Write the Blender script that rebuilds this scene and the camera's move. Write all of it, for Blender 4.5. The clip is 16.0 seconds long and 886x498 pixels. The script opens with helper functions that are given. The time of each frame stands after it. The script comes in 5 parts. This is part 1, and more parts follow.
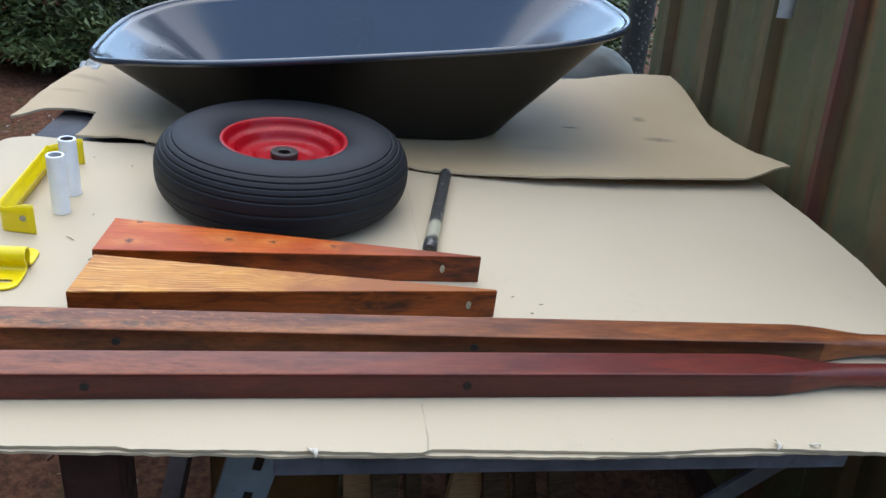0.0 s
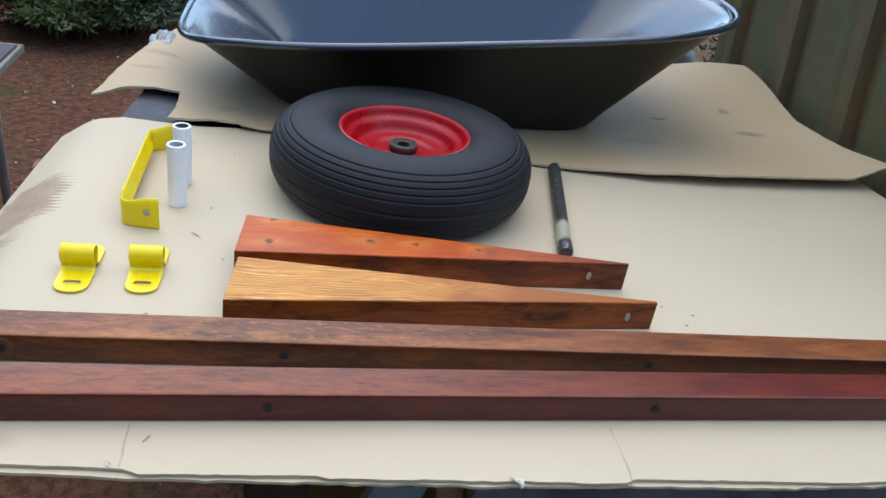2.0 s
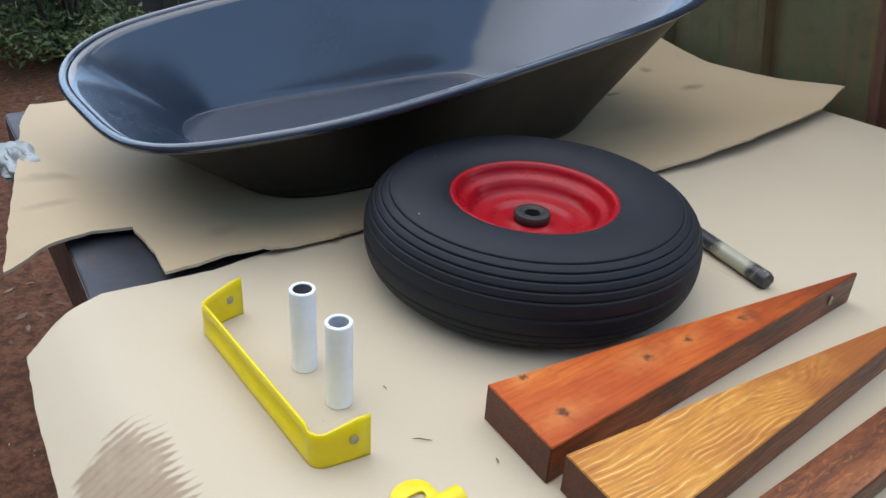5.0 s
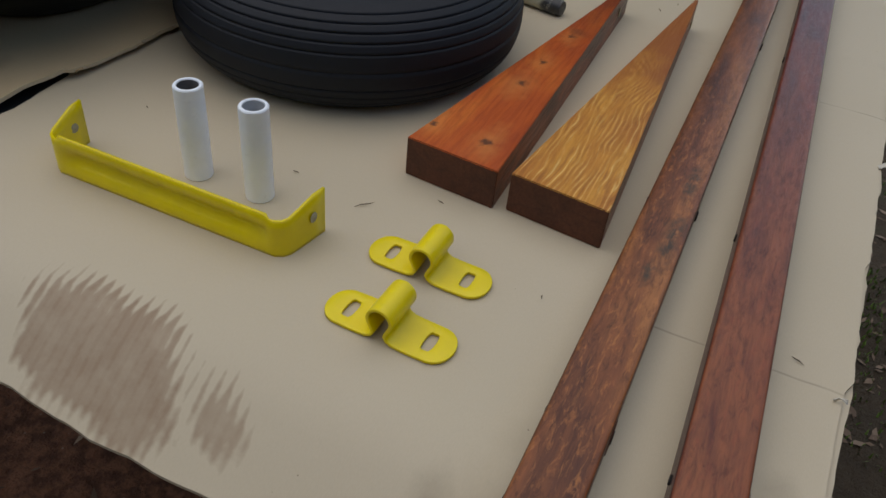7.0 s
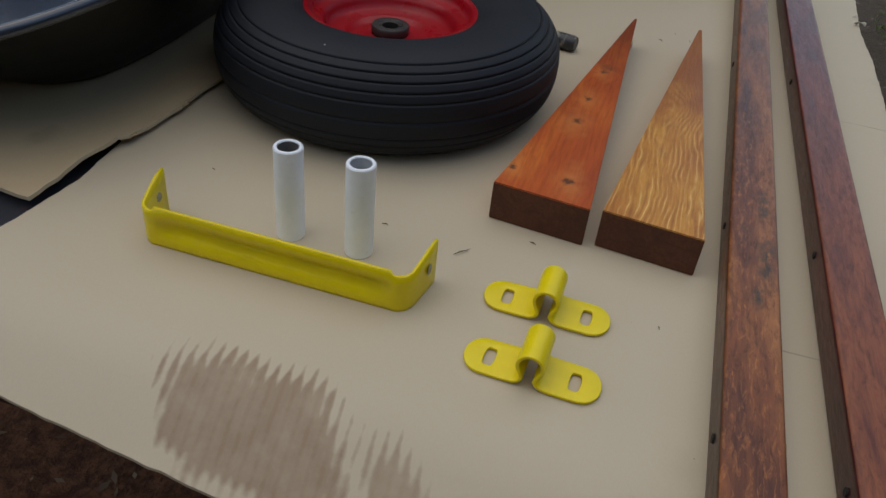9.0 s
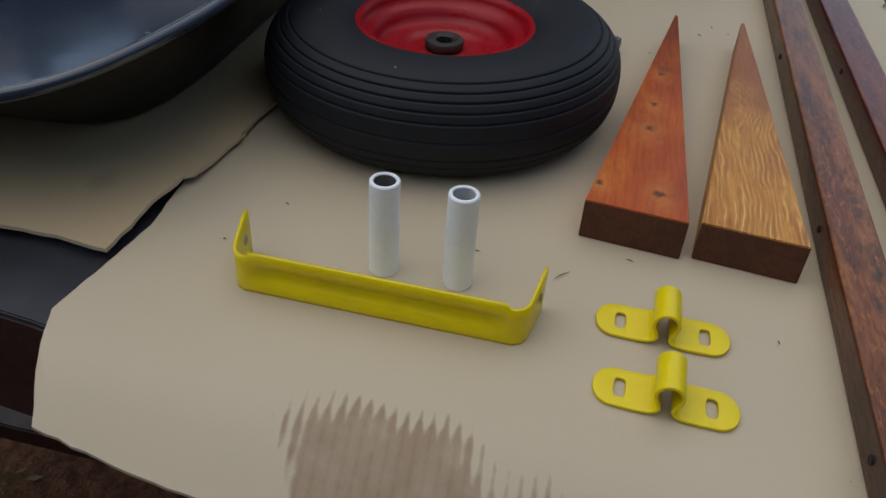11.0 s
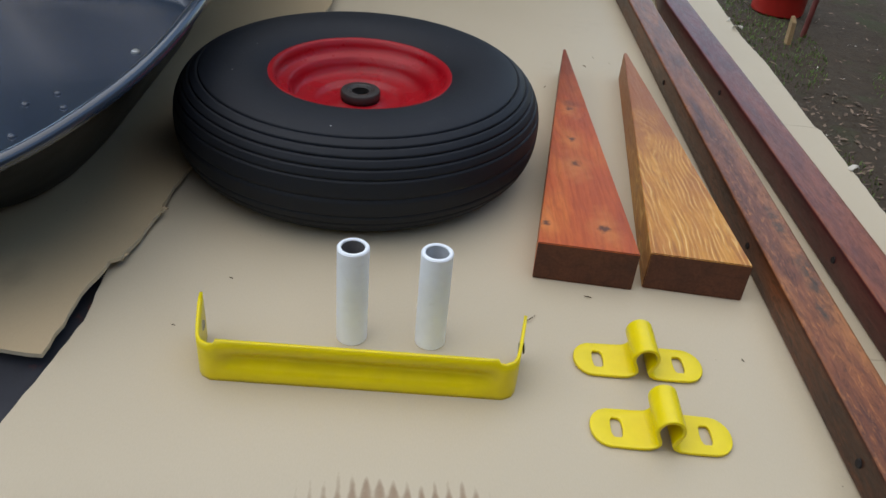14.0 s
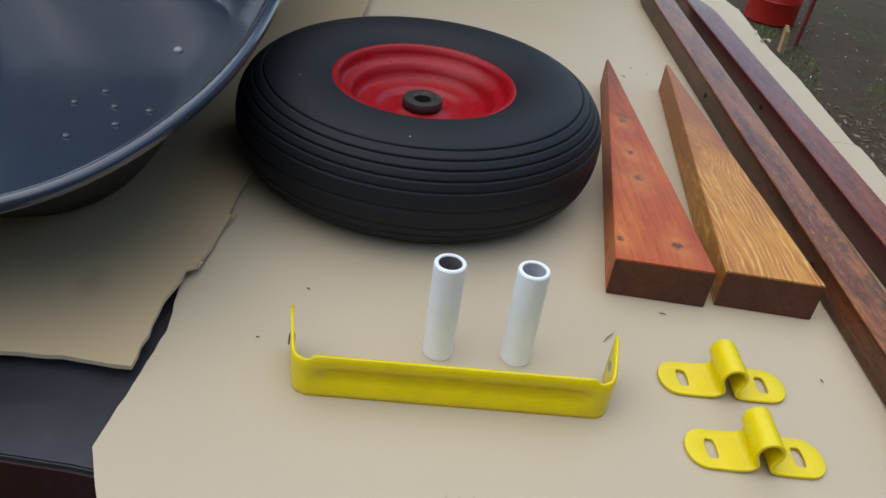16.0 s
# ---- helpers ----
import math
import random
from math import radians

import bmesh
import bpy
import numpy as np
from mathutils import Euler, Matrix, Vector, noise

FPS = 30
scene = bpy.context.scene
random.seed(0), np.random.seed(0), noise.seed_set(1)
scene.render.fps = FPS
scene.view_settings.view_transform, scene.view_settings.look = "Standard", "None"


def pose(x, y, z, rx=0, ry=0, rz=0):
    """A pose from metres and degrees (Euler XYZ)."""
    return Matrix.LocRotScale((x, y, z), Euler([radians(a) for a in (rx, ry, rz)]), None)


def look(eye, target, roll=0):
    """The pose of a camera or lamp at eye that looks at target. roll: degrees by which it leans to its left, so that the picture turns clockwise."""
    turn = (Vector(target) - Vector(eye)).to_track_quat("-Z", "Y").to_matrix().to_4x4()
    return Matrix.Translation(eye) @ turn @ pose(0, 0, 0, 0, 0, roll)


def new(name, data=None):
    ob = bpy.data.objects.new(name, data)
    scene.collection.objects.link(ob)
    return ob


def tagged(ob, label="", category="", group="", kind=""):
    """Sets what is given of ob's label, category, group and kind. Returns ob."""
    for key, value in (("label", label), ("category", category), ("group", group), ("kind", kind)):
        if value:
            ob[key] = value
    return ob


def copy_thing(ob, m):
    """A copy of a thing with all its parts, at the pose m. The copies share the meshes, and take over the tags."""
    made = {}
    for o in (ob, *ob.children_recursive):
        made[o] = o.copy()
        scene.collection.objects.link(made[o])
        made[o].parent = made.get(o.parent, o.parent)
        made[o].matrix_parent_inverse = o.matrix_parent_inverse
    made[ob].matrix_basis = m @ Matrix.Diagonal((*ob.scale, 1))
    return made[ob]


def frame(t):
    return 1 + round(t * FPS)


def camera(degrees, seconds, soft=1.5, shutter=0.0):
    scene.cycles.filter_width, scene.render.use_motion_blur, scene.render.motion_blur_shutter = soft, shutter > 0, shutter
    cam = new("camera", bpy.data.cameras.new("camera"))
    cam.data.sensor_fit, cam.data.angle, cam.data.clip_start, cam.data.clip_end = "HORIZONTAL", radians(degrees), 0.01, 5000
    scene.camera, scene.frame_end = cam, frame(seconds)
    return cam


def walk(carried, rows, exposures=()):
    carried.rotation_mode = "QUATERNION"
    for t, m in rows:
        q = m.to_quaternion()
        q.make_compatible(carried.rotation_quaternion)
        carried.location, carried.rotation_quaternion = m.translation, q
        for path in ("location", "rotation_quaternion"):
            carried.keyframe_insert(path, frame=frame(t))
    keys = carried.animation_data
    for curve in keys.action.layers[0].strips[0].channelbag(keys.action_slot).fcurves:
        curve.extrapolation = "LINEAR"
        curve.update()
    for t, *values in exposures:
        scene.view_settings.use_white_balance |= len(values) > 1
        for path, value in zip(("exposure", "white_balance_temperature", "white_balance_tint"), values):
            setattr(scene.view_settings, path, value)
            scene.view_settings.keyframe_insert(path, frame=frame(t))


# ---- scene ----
cam = camera(58.0, 16.0)
PATH = [
    (0, (0.2926, -1.0367, 1.4178), (0.4585, -0.1668, 0.9535), 6.89),
    (0.5, (0.2566, -1.0244, 1.4104), (0.3796, -0.1508, 0.9396), 7.49),
    (1, (0.2151, -1.0022, 1.4078), (0.3518, -0.1327, 0.9332), 8.40),
    (1.5, (0.1477, -0.9632, 1.4086), (0.3273, -0.1023, 0.9325), 8.85),
    (2, (0.0552, -0.9266, 1.4042), (0.2519, -0.0796, 0.9104), 9.30),
    (2.5, (-0.0614, -0.9069, 1.4075), (0.1411, -0.0615, 0.9132), 8.86),
    (3, (-0.1363, -0.8425, 1.3885), (0.0931, -0.0260, 0.8587), 10.94),
    (3.5, (-0.1250, -0.6819, 1.3633), (0.1055, 0.1427, 0.8467), 9.42),
    (4, (-0.1709, -0.5821, 1.3630), (0.1287, 0.2169, 0.8416), 12.05),
    (4.2, (-0.2400, -0.5484, 1.3676), (0.1141, 0.2384, 0.8619), 8.89),
    (6.3, (-0.5859, -0.1152, 1.3014), (0.1270, 0.2676, 0.7137), 7.12),
    (6.4, (-0.6036, -0.1152, 1.3007), (0.1065, 0.2321, 0.6882), 6.30),
    (6.5, (-0.6193, -0.1176, 1.2981), (0.0986, 0.1985, 0.6779), 6.08),
    (7, (-0.6219, -0.1847, 1.2719), (0.0988, 0.0893, 0.6351), 6.30),
    (7.5, (-0.6257, -0.2004, 1.2797), (0.0968, 0.1045, 0.6592), 5.77),
    (8, (-0.6612, -0.1358, 1.2808), (0.0879, 0.1322, 0.6750), 3.86),
    (8.5, (-0.6839, -0.0620, 1.2795), (0.0796, 0.1581, 0.6724), 4.63),
    (9, (-0.6864, -0.0133, 1.2795), (0.0900, 0.1696, 0.6764), 6.31),
    (9.5, (-0.6875, 0.0248, 1.2853), (0.0906, 0.1695, 0.6740), 5.31),
    (10, (-0.7007, 0.1007, 1.2942), (0.0876, 0.2310, 0.6929), 5.96),
    (10.2, (-0.7024, 0.1293, 1.2944), (0.0852, 0.2634, 0.6929), 5.39),
    (12.3, (-0.6215, 0.0803, 1.2566), (0.1519, 0.2362, 0.6422), 3.28),
    (12.5, (-0.6276, 0.1137, 1.2617), (0.1554, 0.2357, 0.6518), 2.91),
    (13, (-0.6461, 0.1993, 1.2835), (0.1579, 0.2424, 0.6904), 4.81),
    (13.5, (-0.6642, 0.2245, 1.2889), (0.1568, 0.2302, 0.7179), 4.84),
    (14, (-0.6608, 0.2264, 1.2886), (0.1604, 0.1922, 0.7190), 5.50),
    (14.5, (-0.6411, 0.2395, 1.2846), (0.1770, 0.2181, 0.7099), 5.04),
    (15, (-0.6279, 0.2368, 1.2833), (0.1882, 0.2027, 0.7065), 5.50),
    (15.5, (-0.6303, 0.2548, 1.2817), (0.1854, 0.2093, 0.7050), 6.69),
    (16, (-0.6473, 0.3333, 1.2906), (0.1706, 0.2633, 0.7196), 8.15),
]
walk(cam, [(t, look(eye, target, roll)) for t, eye, target, roll in PATH],
     [(0, 1.85, 7300, 6), (4.2, 1.77, 7300, 6), (6.3, 1.66, 8200, 7), (6.5, 1.47, 8200, 6), (6.95, 0.68, 8350, 8), (7.4, 0.60, 8350, 8), (10.2, 0.62, 8350, 8), (12.5, 0.77, 8400, 8), (13.5, 1.10, 8000, 6), (16, 1.29, 8000, 6)])

# ---- world and light ----
world = bpy.data.worlds.new("overcast_sky")
scene.world = world
world.use_nodes = True
wn = world.node_tree.nodes
wl = world.node_tree.links
for n_ in list(wn):
    wn.remove(n_)
SUN_EL, SUN_AZ = radians(74), radians(8)
sky = wn.new("ShaderNodeTexSky")
sky.sky_type = "NISHITA"
sky.sun_disc = False
sky.sun_elevation = SUN_EL
sky.sun_rotation = SUN_AZ
sky.air_density, sky.dust_density, sky.ozone_density = 1.0, 0.4, 3.0
wb = wn.new("ShaderNodeBackground")
wb.inputs["Strength"].default_value = 0.15
wo = wn.new("ShaderNodeOutputWorld")
wl.new(sky.outputs["Color"], wb.inputs["Color"])
wl.new(wb.outputs["Background"], wo.inputs["Surface"])
sun_data = bpy.data.lights.new("sun", "SUN")
sun_data.energy, sun_data.angle, sun_data.color = 0.74, radians(100), (1.0, 0.93, 0.82)
sun = new("sun", sun_data)
sun_dir = Vector((math.sin(SUN_AZ) * math.cos(SUN_EL), math.cos(SUN_AZ) * math.cos(SUN_EL), math.sin(SUN_EL)))
sun.matrix_world = look(sun_dir * 20, (0, 0, 0))

Z = 0.8          # top of the cardboard on the work table


# ---- material helpers ----
class Mat:
    """A small builder for node materials."""

    def __init__(self, name, rough=0.6, metal=0.0, spec=0.5, coat=0.0, coat_rough=0.1):
        self.m = bpy.data.materials.new(name)
        self.m.use_nodes = True
        self.t = self.m.node_tree
        self.b = self.t.nodes["Principled BSDF"]
        self.b.inputs["Roughness"].default_value = rough
        self.b.inputs["Metallic"].default_value = metal
        self.b.inputs["Specular IOR Level"].default_value = spec
        self.b.inputs["Coat IOR"].default_value = 1.4
        self.b.inputs["Coat Weight"].default_value = coat
        self.b.inputs["Coat Roughness"].default_value = coat_rough
        self.coord = self.t.nodes.new("ShaderNodeTexCoord").outputs["Object"]

    def put(self, socket, value):
        if hasattr(value, "is_output"):
            self.t.links.new(value, socket)
        elif isinstance(value, (tuple, list)) and len(value) == 3 and socket.type == "RGBA":
            socket.default_value = (*value, 1)
        else:
            socket.default_value = value

    def scaled(self, sx, sy, sz, rz=0.0, loc=(0, 0, 0), vec=None):
        n = self.t.nodes.new("ShaderNodeMapping")
        n.inputs["Scale"].default_value = (sx, sy, sz)
        n.inputs["Rotation"].default_value = (0, 0, rz)
        n.inputs["Location"].default_value = loc
        self.put(n.inputs["Vector"], vec if vec is not None else self.coord)
        return n.outputs["Vector"]

    def noise(self, scale, detail=4.0, rough=0.55, vec=None, distort=0.0):
        n = self.t.nodes.new("ShaderNodeTexNoise")
        n.inputs["Scale"].default_value = scale
        n.inputs["Detail"].default_value = detail
        n.inputs["Roughness"].default_value = rough
        n.inputs["Distortion"].default_value = distort
        self.put(n.inputs["Vector"], vec if vec is not None else self.coord)
        return n.outputs["Fac"]

    def voronoi(self, scale, vec=None, out="Distance", feature="F1"):
        n = self.t.nodes.new("ShaderNodeTexVoronoi")
        n.feature = feature
        n.inputs["Scale"].default_value = scale
        self.put(n.inputs["Vector"], vec if vec is not None else self.coord)
        return n.outputs[out]

    def wave(self, scale, distort=2.0, detail=2.0, dscale=1.0, axis="X", vec=None):
        n = self.t.nodes.new("ShaderNodeTexWave")
        n.bands_direction = axis
        n.inputs["Scale"].default_value = scale
        n.inputs["Distortion"].default_value = distort
        n.inputs["Detail"].default_value = detail
        n.inputs["Detail Scale"].default_value = dscale
        self.put(n.inputs["Vector"], vec if vec is not None else self.coord)
        return n.outputs["Fac"]

    def math(self, op, a, b=0.0, c=0.0, clamp=False):
        n = self.t.nodes.new("ShaderNodeMath")
        n.operation, n.use_clamp = op, clamp
        for s, v in zip(n.inputs, (a, b, c)):
            self.put(s, v)
        return n.outputs[0]

    def ramp(self, fac, *stops):
        n = self.t.nodes.new("ShaderNodeValToRGB")
        e = n.color_ramp.elements
        while len(e) < len(stops):
            e.new(0.5)
        for el, (p, c) in zip(e, stops):
            el.position = p
            el.color = (c, c, c, 1) if isinstance(c, (int, float)) else (*c, 1)
        self.put(n.inputs["Fac"], fac)
        return n.outputs["Color"]

    def mix(self, fac, a, b, kind="MIX"):
        n = self.t.nodes.new("ShaderNodeMix")
        n.data_type, n.blend_type = "RGBA", kind
        self.put(n.inputs["Factor"], fac)
        self.put(n.inputs[6], a)
        self.put(n.inputs[7], b)
        return n.outputs[2]

    def xyz(self, vec=None):
        n = self.t.nodes.new("ShaderNodeSeparateXYZ")
        self.put(n.inputs[0], vec if vec is not None else self.coord)
        return n.outputs[0], n.outputs[1], n.outputs[2]

    def spot(self, x, y, r, stretch=1.0, soft=0.5, wob=0.0):
        """A mask, 1 within an ellipse round (x, y) seen from above."""
        px, py, _ = self.xyz()
        dx = self.math("DIVIDE", self.math("SUBTRACT", px, x), r * stretch)
        dy = self.math("DIVIDE", self.math("SUBTRACT", py, y), r)
        d = self.math("SQRT", self.math("ADD", self.math("MULTIPLY", dx, dx), self.math("MULTIPLY", dy, dy)))
        if wob:
            d = self.math("ADD", d, self.math("MULTIPLY", self.math("SUBTRACT", self.noise(1.2 / r, 3), 0.5), wob))
        return self.ramp(d, (1 - soft, 1.0), (1.0, 0.0))

    def island(self):
        return self.t.nodes.new("ShaderNodeNewGeometry").outputs["Random Per Island"]

    def rand(self):
        return self.t.nodes.new("ShaderNodeObjectInfo").outputs["Random"]

    def color(self, v):
        self.put(self.b.inputs["Base Color"], v)
        return self

    def rough(self, v):
        self.put(self.b.inputs["Roughness"], v)
        return self

    def bump(self, height, strength=0.3, dist=0.002):
        n = self.t.nodes.new("ShaderNodeBump")
        n.inputs["Strength"].default_value = strength
        n.inputs["Distance"].default_value = dist
        self.put(n.inputs["Height"], height)
        self.t.links.new(n.outputs["Normal"], self.b.inputs["Normal"])
        return self


# ---- materials ----
def mat_cardboard(name, stain=False, tone=1.0, prints=False, warm=1.0):
    k = Mat(name, rough=0.62, spec=0.5)
    a = tuple(tone * v for v in (0.470, 0.393 * warm ** 0.4, 0.273 * warm))
    b = tuple(tone * v for v in (0.544, 0.459 * warm ** 0.4, 0.331 * warm))
    base = k.mix(k.noise(3.0, 3), a, b)
    fibre = k.noise(1.0, 5, 0.7, k.scaled(260, 900, 300))
    base = k.mix(k.ramp(fibre, (0.35, 0.0), (0.75, 0.22)), base, tuple(v * 0.78 for v in a))
    scuff = k.ramp(k.noise(7.0, 6, 0.7), (0.62, 0.0), (0.8, 0.3))
    base = k.mix(scuff, base, tuple(v * 0.7 for v in a))
    speck = k.ramp(k.voronoi(42.0), (0.018, 0.75), (0.035, 0.0))
    base = k.mix(k.math("MULTIPLY", speck, k.ramp(k.noise(5, 2), (0.5, 0.0), (0.6, 1.0))), base, (0.08, 0.055, 0.035))
    if stain:
        # two rubbed patches of oil that took on the flutes under the paper
        px, py, _ = k.xyz()
        ang = radians(4)
        v = k.math("SUBTRACT", k.math("MULTIPLY", py, math.cos(ang)), k.math("MULTIPLY", px, math.sin(ang)))
        flute = k.math("SINE", k.math("ADD", k.math("MULTIPLY", v, 2 * math.pi / 0.0103), k.math("MULTIPLY", k.noise(30, 3), 1.6)))
        wob = k.math("MULTIPLY", k.math("SUBTRACT", k.noise(26, 4), 0.5), 0.05)
        mask = None
        for cx, cy, hu, hv, dark in ((-0.325, 0.209, 0.045, 0.078, 0.72), (-0.333, 0.088, 0.022, 0.024, 0.55)):
            slant = k.math("SUBTRACT", k.math("SUBTRACT", py, cy), k.math("MULTIPLY", k.math("SUBTRACT", px, cx), 0.48))
            du = k.math("SUBTRACT", k.math("ABSOLUTE", k.math("SUBTRACT", px, cx)), hu)
            dv = k.math("SUBTRACT", k.math("ABSOLUTE", slant), hv)
            pu = k.math("MAXIMUM", k.math("ADD", du, 0.03), 0.0)
            pv = k.math("MAXIMUM", k.math("ADD", dv, 0.03), 0.0)
            d = k.math("SUBTRACT", k.math("SQRT", k.math("ADD", k.math("MULTIPLY", pu, pu), k.math("MULTIPLY", pv, pv))), 0.03)
            d = k.math("ADD", d, wob)
            # long teeth on the far side, short ones on the near side
            tooth = k.ramp(k.math("ADD", k.math("MULTIPLY", k.math("SUBTRACT", px, cx), 12.0), 0.5), (0.3, 0.003), (0.85, 0.0095))
            d = k.math("SUBTRACT", d, k.math("MULTIPLY", flute, tooth))
            m = k.ramp(k.math("ADD", k.math("MULTIPLY", d, 30.0), 0.5), (0.34, dark), (0.68, 0.0))
            mask = m if mask is None else k.math("MAXIMUM", mask, m)
        mask = k.math("MULTIPLY", mask, k.ramp(flute, (0.0, 0.88), (1.0, 1.0)))
        mask = k.math("MULTIPLY", mask, k.ramp(k.noise(38, 5, 0.65), (0.34, 0.72), (0.60, 1.0)))
        base = k.mix(mask, base, (0.200, 0.105, 0.050))
        for cx, lo, hi, f in ((-0.090, -0.4, -0.15, 0.5), (0.434, -0.4, -0.28, 0.6), (0.475, 0.13, 0.42, 0.22)):
            dl = k.math("ABSOLUTE", k.math("SUBTRACT", px, k.math("ADD", cx, k.math("MULTIPLY", k.math("SUBTRACT", k.noise(18, 2), 0.5), 0.008))))
            ln = k.math("MULTIPLY", k.ramp(k.math("MULTIPLY", dl, 100.0), (0.05, f), (0.16, 0.0)), k.math("MULTIPLY", k.math("GREATER_THAN", py, lo), k.math("LESS_THAN", py, hi)))
            base = k.mix(k.math("MULTIPLY", ln, k.ramp(k.noise(14, 3), (0.35, 0.2), (0.6, 1.0))), base, (0.17, 0.13, 0.09))
        for sx, sy, r, st, f in ((-0.30, -0.27, 0.018, 1.5, 0.35), (-0.21, -0.30, 0.02, 1.2, 0.25), (0.40, -0.255, 0.03, 4, 0.12),
                                 (-0.33, -0.08, 0.02, 2.0, 0.3)):
            base = k.mix(k.math("MULTIPLY", k.spot(sx, sy, r, st, 0.8, 0.8), f), base, (0.16, 0.12, 0.075))
    if prints:
        for sx, sy, r, st, f in ((0.910, 0.756, 0.0075, 4.0, 0.9), (1.120, 0.703, 0.018, 2.6, 0.6), (1.115, 0.835, 0.018, 1.2, 0.55), (0.80, 0.60, 0.03, 2.5, 0.14),
                                 (-0.22, 0.86, 0.018, 3.0, 0.3), (-0.24, 0.78, 0.010, 5.0, 0.25), (-0.06, 0.60, 0.02, 1.5, 0.2)):
            base = k.mix(k.math("MULTIPLY", k.spot(sx, sy, r, st, 0.7, 1.0), f), base, (0.10, 0.085, 0.06))
    k.color(base)
    k.bump(k.math("ADD", k.noise(3.5, 3), k.math("MULTIPLY", k.noise(260, 3), 0.03)), 0.22, 0.012)
    return k.m


def mat_wood(name, dark, mid, light, ring=26.0, rough=0.34, coat=0.35, spec=0.35, knots=(), blotch=0.5, coat_rough=0.22, fine=0.35, warp=3.5, veins=0.5, stretch=9.0, along=2.4):
    """Oiled or varnished timber with its grain along x."""
    k = Mat(name, rough=rough, coat=coat, coat_rough=coat_rough, spec=spec)
    # growth rings that bow round the pith: bands in a slowly wandering field
    field = k.noise(1.0, 2, 0.45, k.scaled(along, stretch * 2.2, stretch * 2.2), 0.35)
    bands = k.math("FRACT", k.math("MULTIPLY", field, ring))
    line = k.ramp(bands, (0.0, 1.0), (0.14, 0.35), (0.55, 0.0), (0.92, 0.25), (1.0, 1.0))
    fibre = k.noise(1.0, 6, 0.7, k.scaled(16, 330, 330))
    tone = k.noise(1.0, 3, 0.55, k.scaled(3.5, 17, 17, loc=(2, 5, 1)))
    base = k.ramp(tone, (0.30, mid), (0.70, light))
    base = k.mix(k.math("MULTIPLY", line, veins), base, dark)
    base = k.mix(k.ramp(fibre, (0.36, fine), (0.60, 0.0)), base, tuple(v * 0.45 for v in dark))
    cloud = k.noise(1.0, 6, 0.68, k.scaled(11, 34, 34, loc=(1, 3, 4)), 0.6)
    base = k.mix(k.ramp(cloud, (0.46, 0.0), (0.66, blotch)), base, tuple(v * 0.8 for v in dark))
    for x, y, r in knots:
        m = k.spot(x, y, r, 1.7, 0.75, 1.1)
        base = k.mix(k.math("MULTIPLY", k.spot(x + r, y, r * 3.2, 2.4, 0.95, 1.6), 0.4), base, light)
        base = k.mix(k.math("MULTIPLY", m, 0.75), base, tuple(v * 0.3 for v in dark))
    k.color(base)
    k.rough(k.ramp(fibre, (0.3, rough + 0.14), (0.7, rough - 0.06)))
    k.bump(k.math("ADD", fibre, k.math("MULTIPLY", line, -0.35)), 0.3, 0.0008)
    return k.m


def mat_paint(name, c, rough=0.35, var=0.12, chips=0.0, chip=(0.1, 0.08, 0.07), scale=18.0, coat=0.0, metal=0.0):
    k = Mat(name, rough=rough, coat=coat, metal=metal)
    base = k.mix(k.ramp(k.noise(scale, 5, 0.6), (0.35, 0.0), (0.75, 1.0)), c, tuple(v * (1 - 2 * var) for v in c))
    if chips:
        base = k.mix(k.ramp(k.noise(scale * 3.3, 6, 0.7), (0.60, 0.0), (0.68, chips)), base, chip)
    k.color(base)
    k.rough(k.ramp(k.noise(scale * 2.2, 4), (0.3, max(rough - 0.08, 0.03)), (0.8, rough + 0.15)))
    k.bump(k.noise(scale * 9, 3), 0.12, 0.0006)
    return k.m


def mat_rubber():
    k = Mat("tyre_rubber", rough=0.6, spec=0.28)
    base = k.mix(k.noise(9, 5, 0.65), (0.006, 0.0075, 0.011), (0.012, 0.015, 0.021))
    dust = k.ramp(k.noise(28, 6, 0.75), (0.60, 0.0), (0.85, 0.25))
    base = k.mix(dust, base, (0.06, 0.07, 0.066))
    speck = k.ramp(k.voronoi(30.0), (0.02, 0.9), (0.04, 0.0))
    base = k.mix(k.math("MULTIPLY", speck, k.ramp(k.noise(11, 2), (0.6, 0.0), (0.66, 1.0))), base, (0.45, 0.44, 0.42))
    k.color(base)
    k.bump(k.noise(180, 4), 0.25, 0.0006)
    return k.m


def mat_tub():
    # The blue base holds part of the sky's reflection on the tray's inside.
    k = Mat("sky_tinted_tray_enamel", rough=0.24, spec=0.7, coat=0.6, coat_rough=0.12)
    base = k.mix(k.noise(6, 4), (0.016, 0.028, 0.050), (0.022, 0.037, 0.062))
    dust = k.ramp(k.noise(40, 6, 0.7), (0.62, 0.0), (0.9, 0.12))
    k.color(k.mix(dust, base, (0.05, 0.048, 0.046)))
    k.rough(k.ramp(k.noise(5, 5, 0.6), (0.3, 0.14), (0.75, 0.30)))
    k.bump(k.math("ADD", k.noise(6, 3), k.math("MULTIPLY", k.noise(220, 2), 0.03)), 0.16, 0.014)
    return k.m


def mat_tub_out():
    # Outside of the same tray: darker, browner and duller than the inside.
    k = Mat("satin_black_tray_outside", rough=0.4, spec=0.35)
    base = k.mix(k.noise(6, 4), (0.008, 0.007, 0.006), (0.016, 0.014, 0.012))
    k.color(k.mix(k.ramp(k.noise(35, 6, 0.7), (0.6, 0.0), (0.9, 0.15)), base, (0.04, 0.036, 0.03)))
    k.rough(k.ramp(k.noise(8, 5, 0.6), (0.3, 0.32), (0.75, 0.48)))
    k.bump(k.noise(180, 3), 0.1, 0.0006)
    return k.m


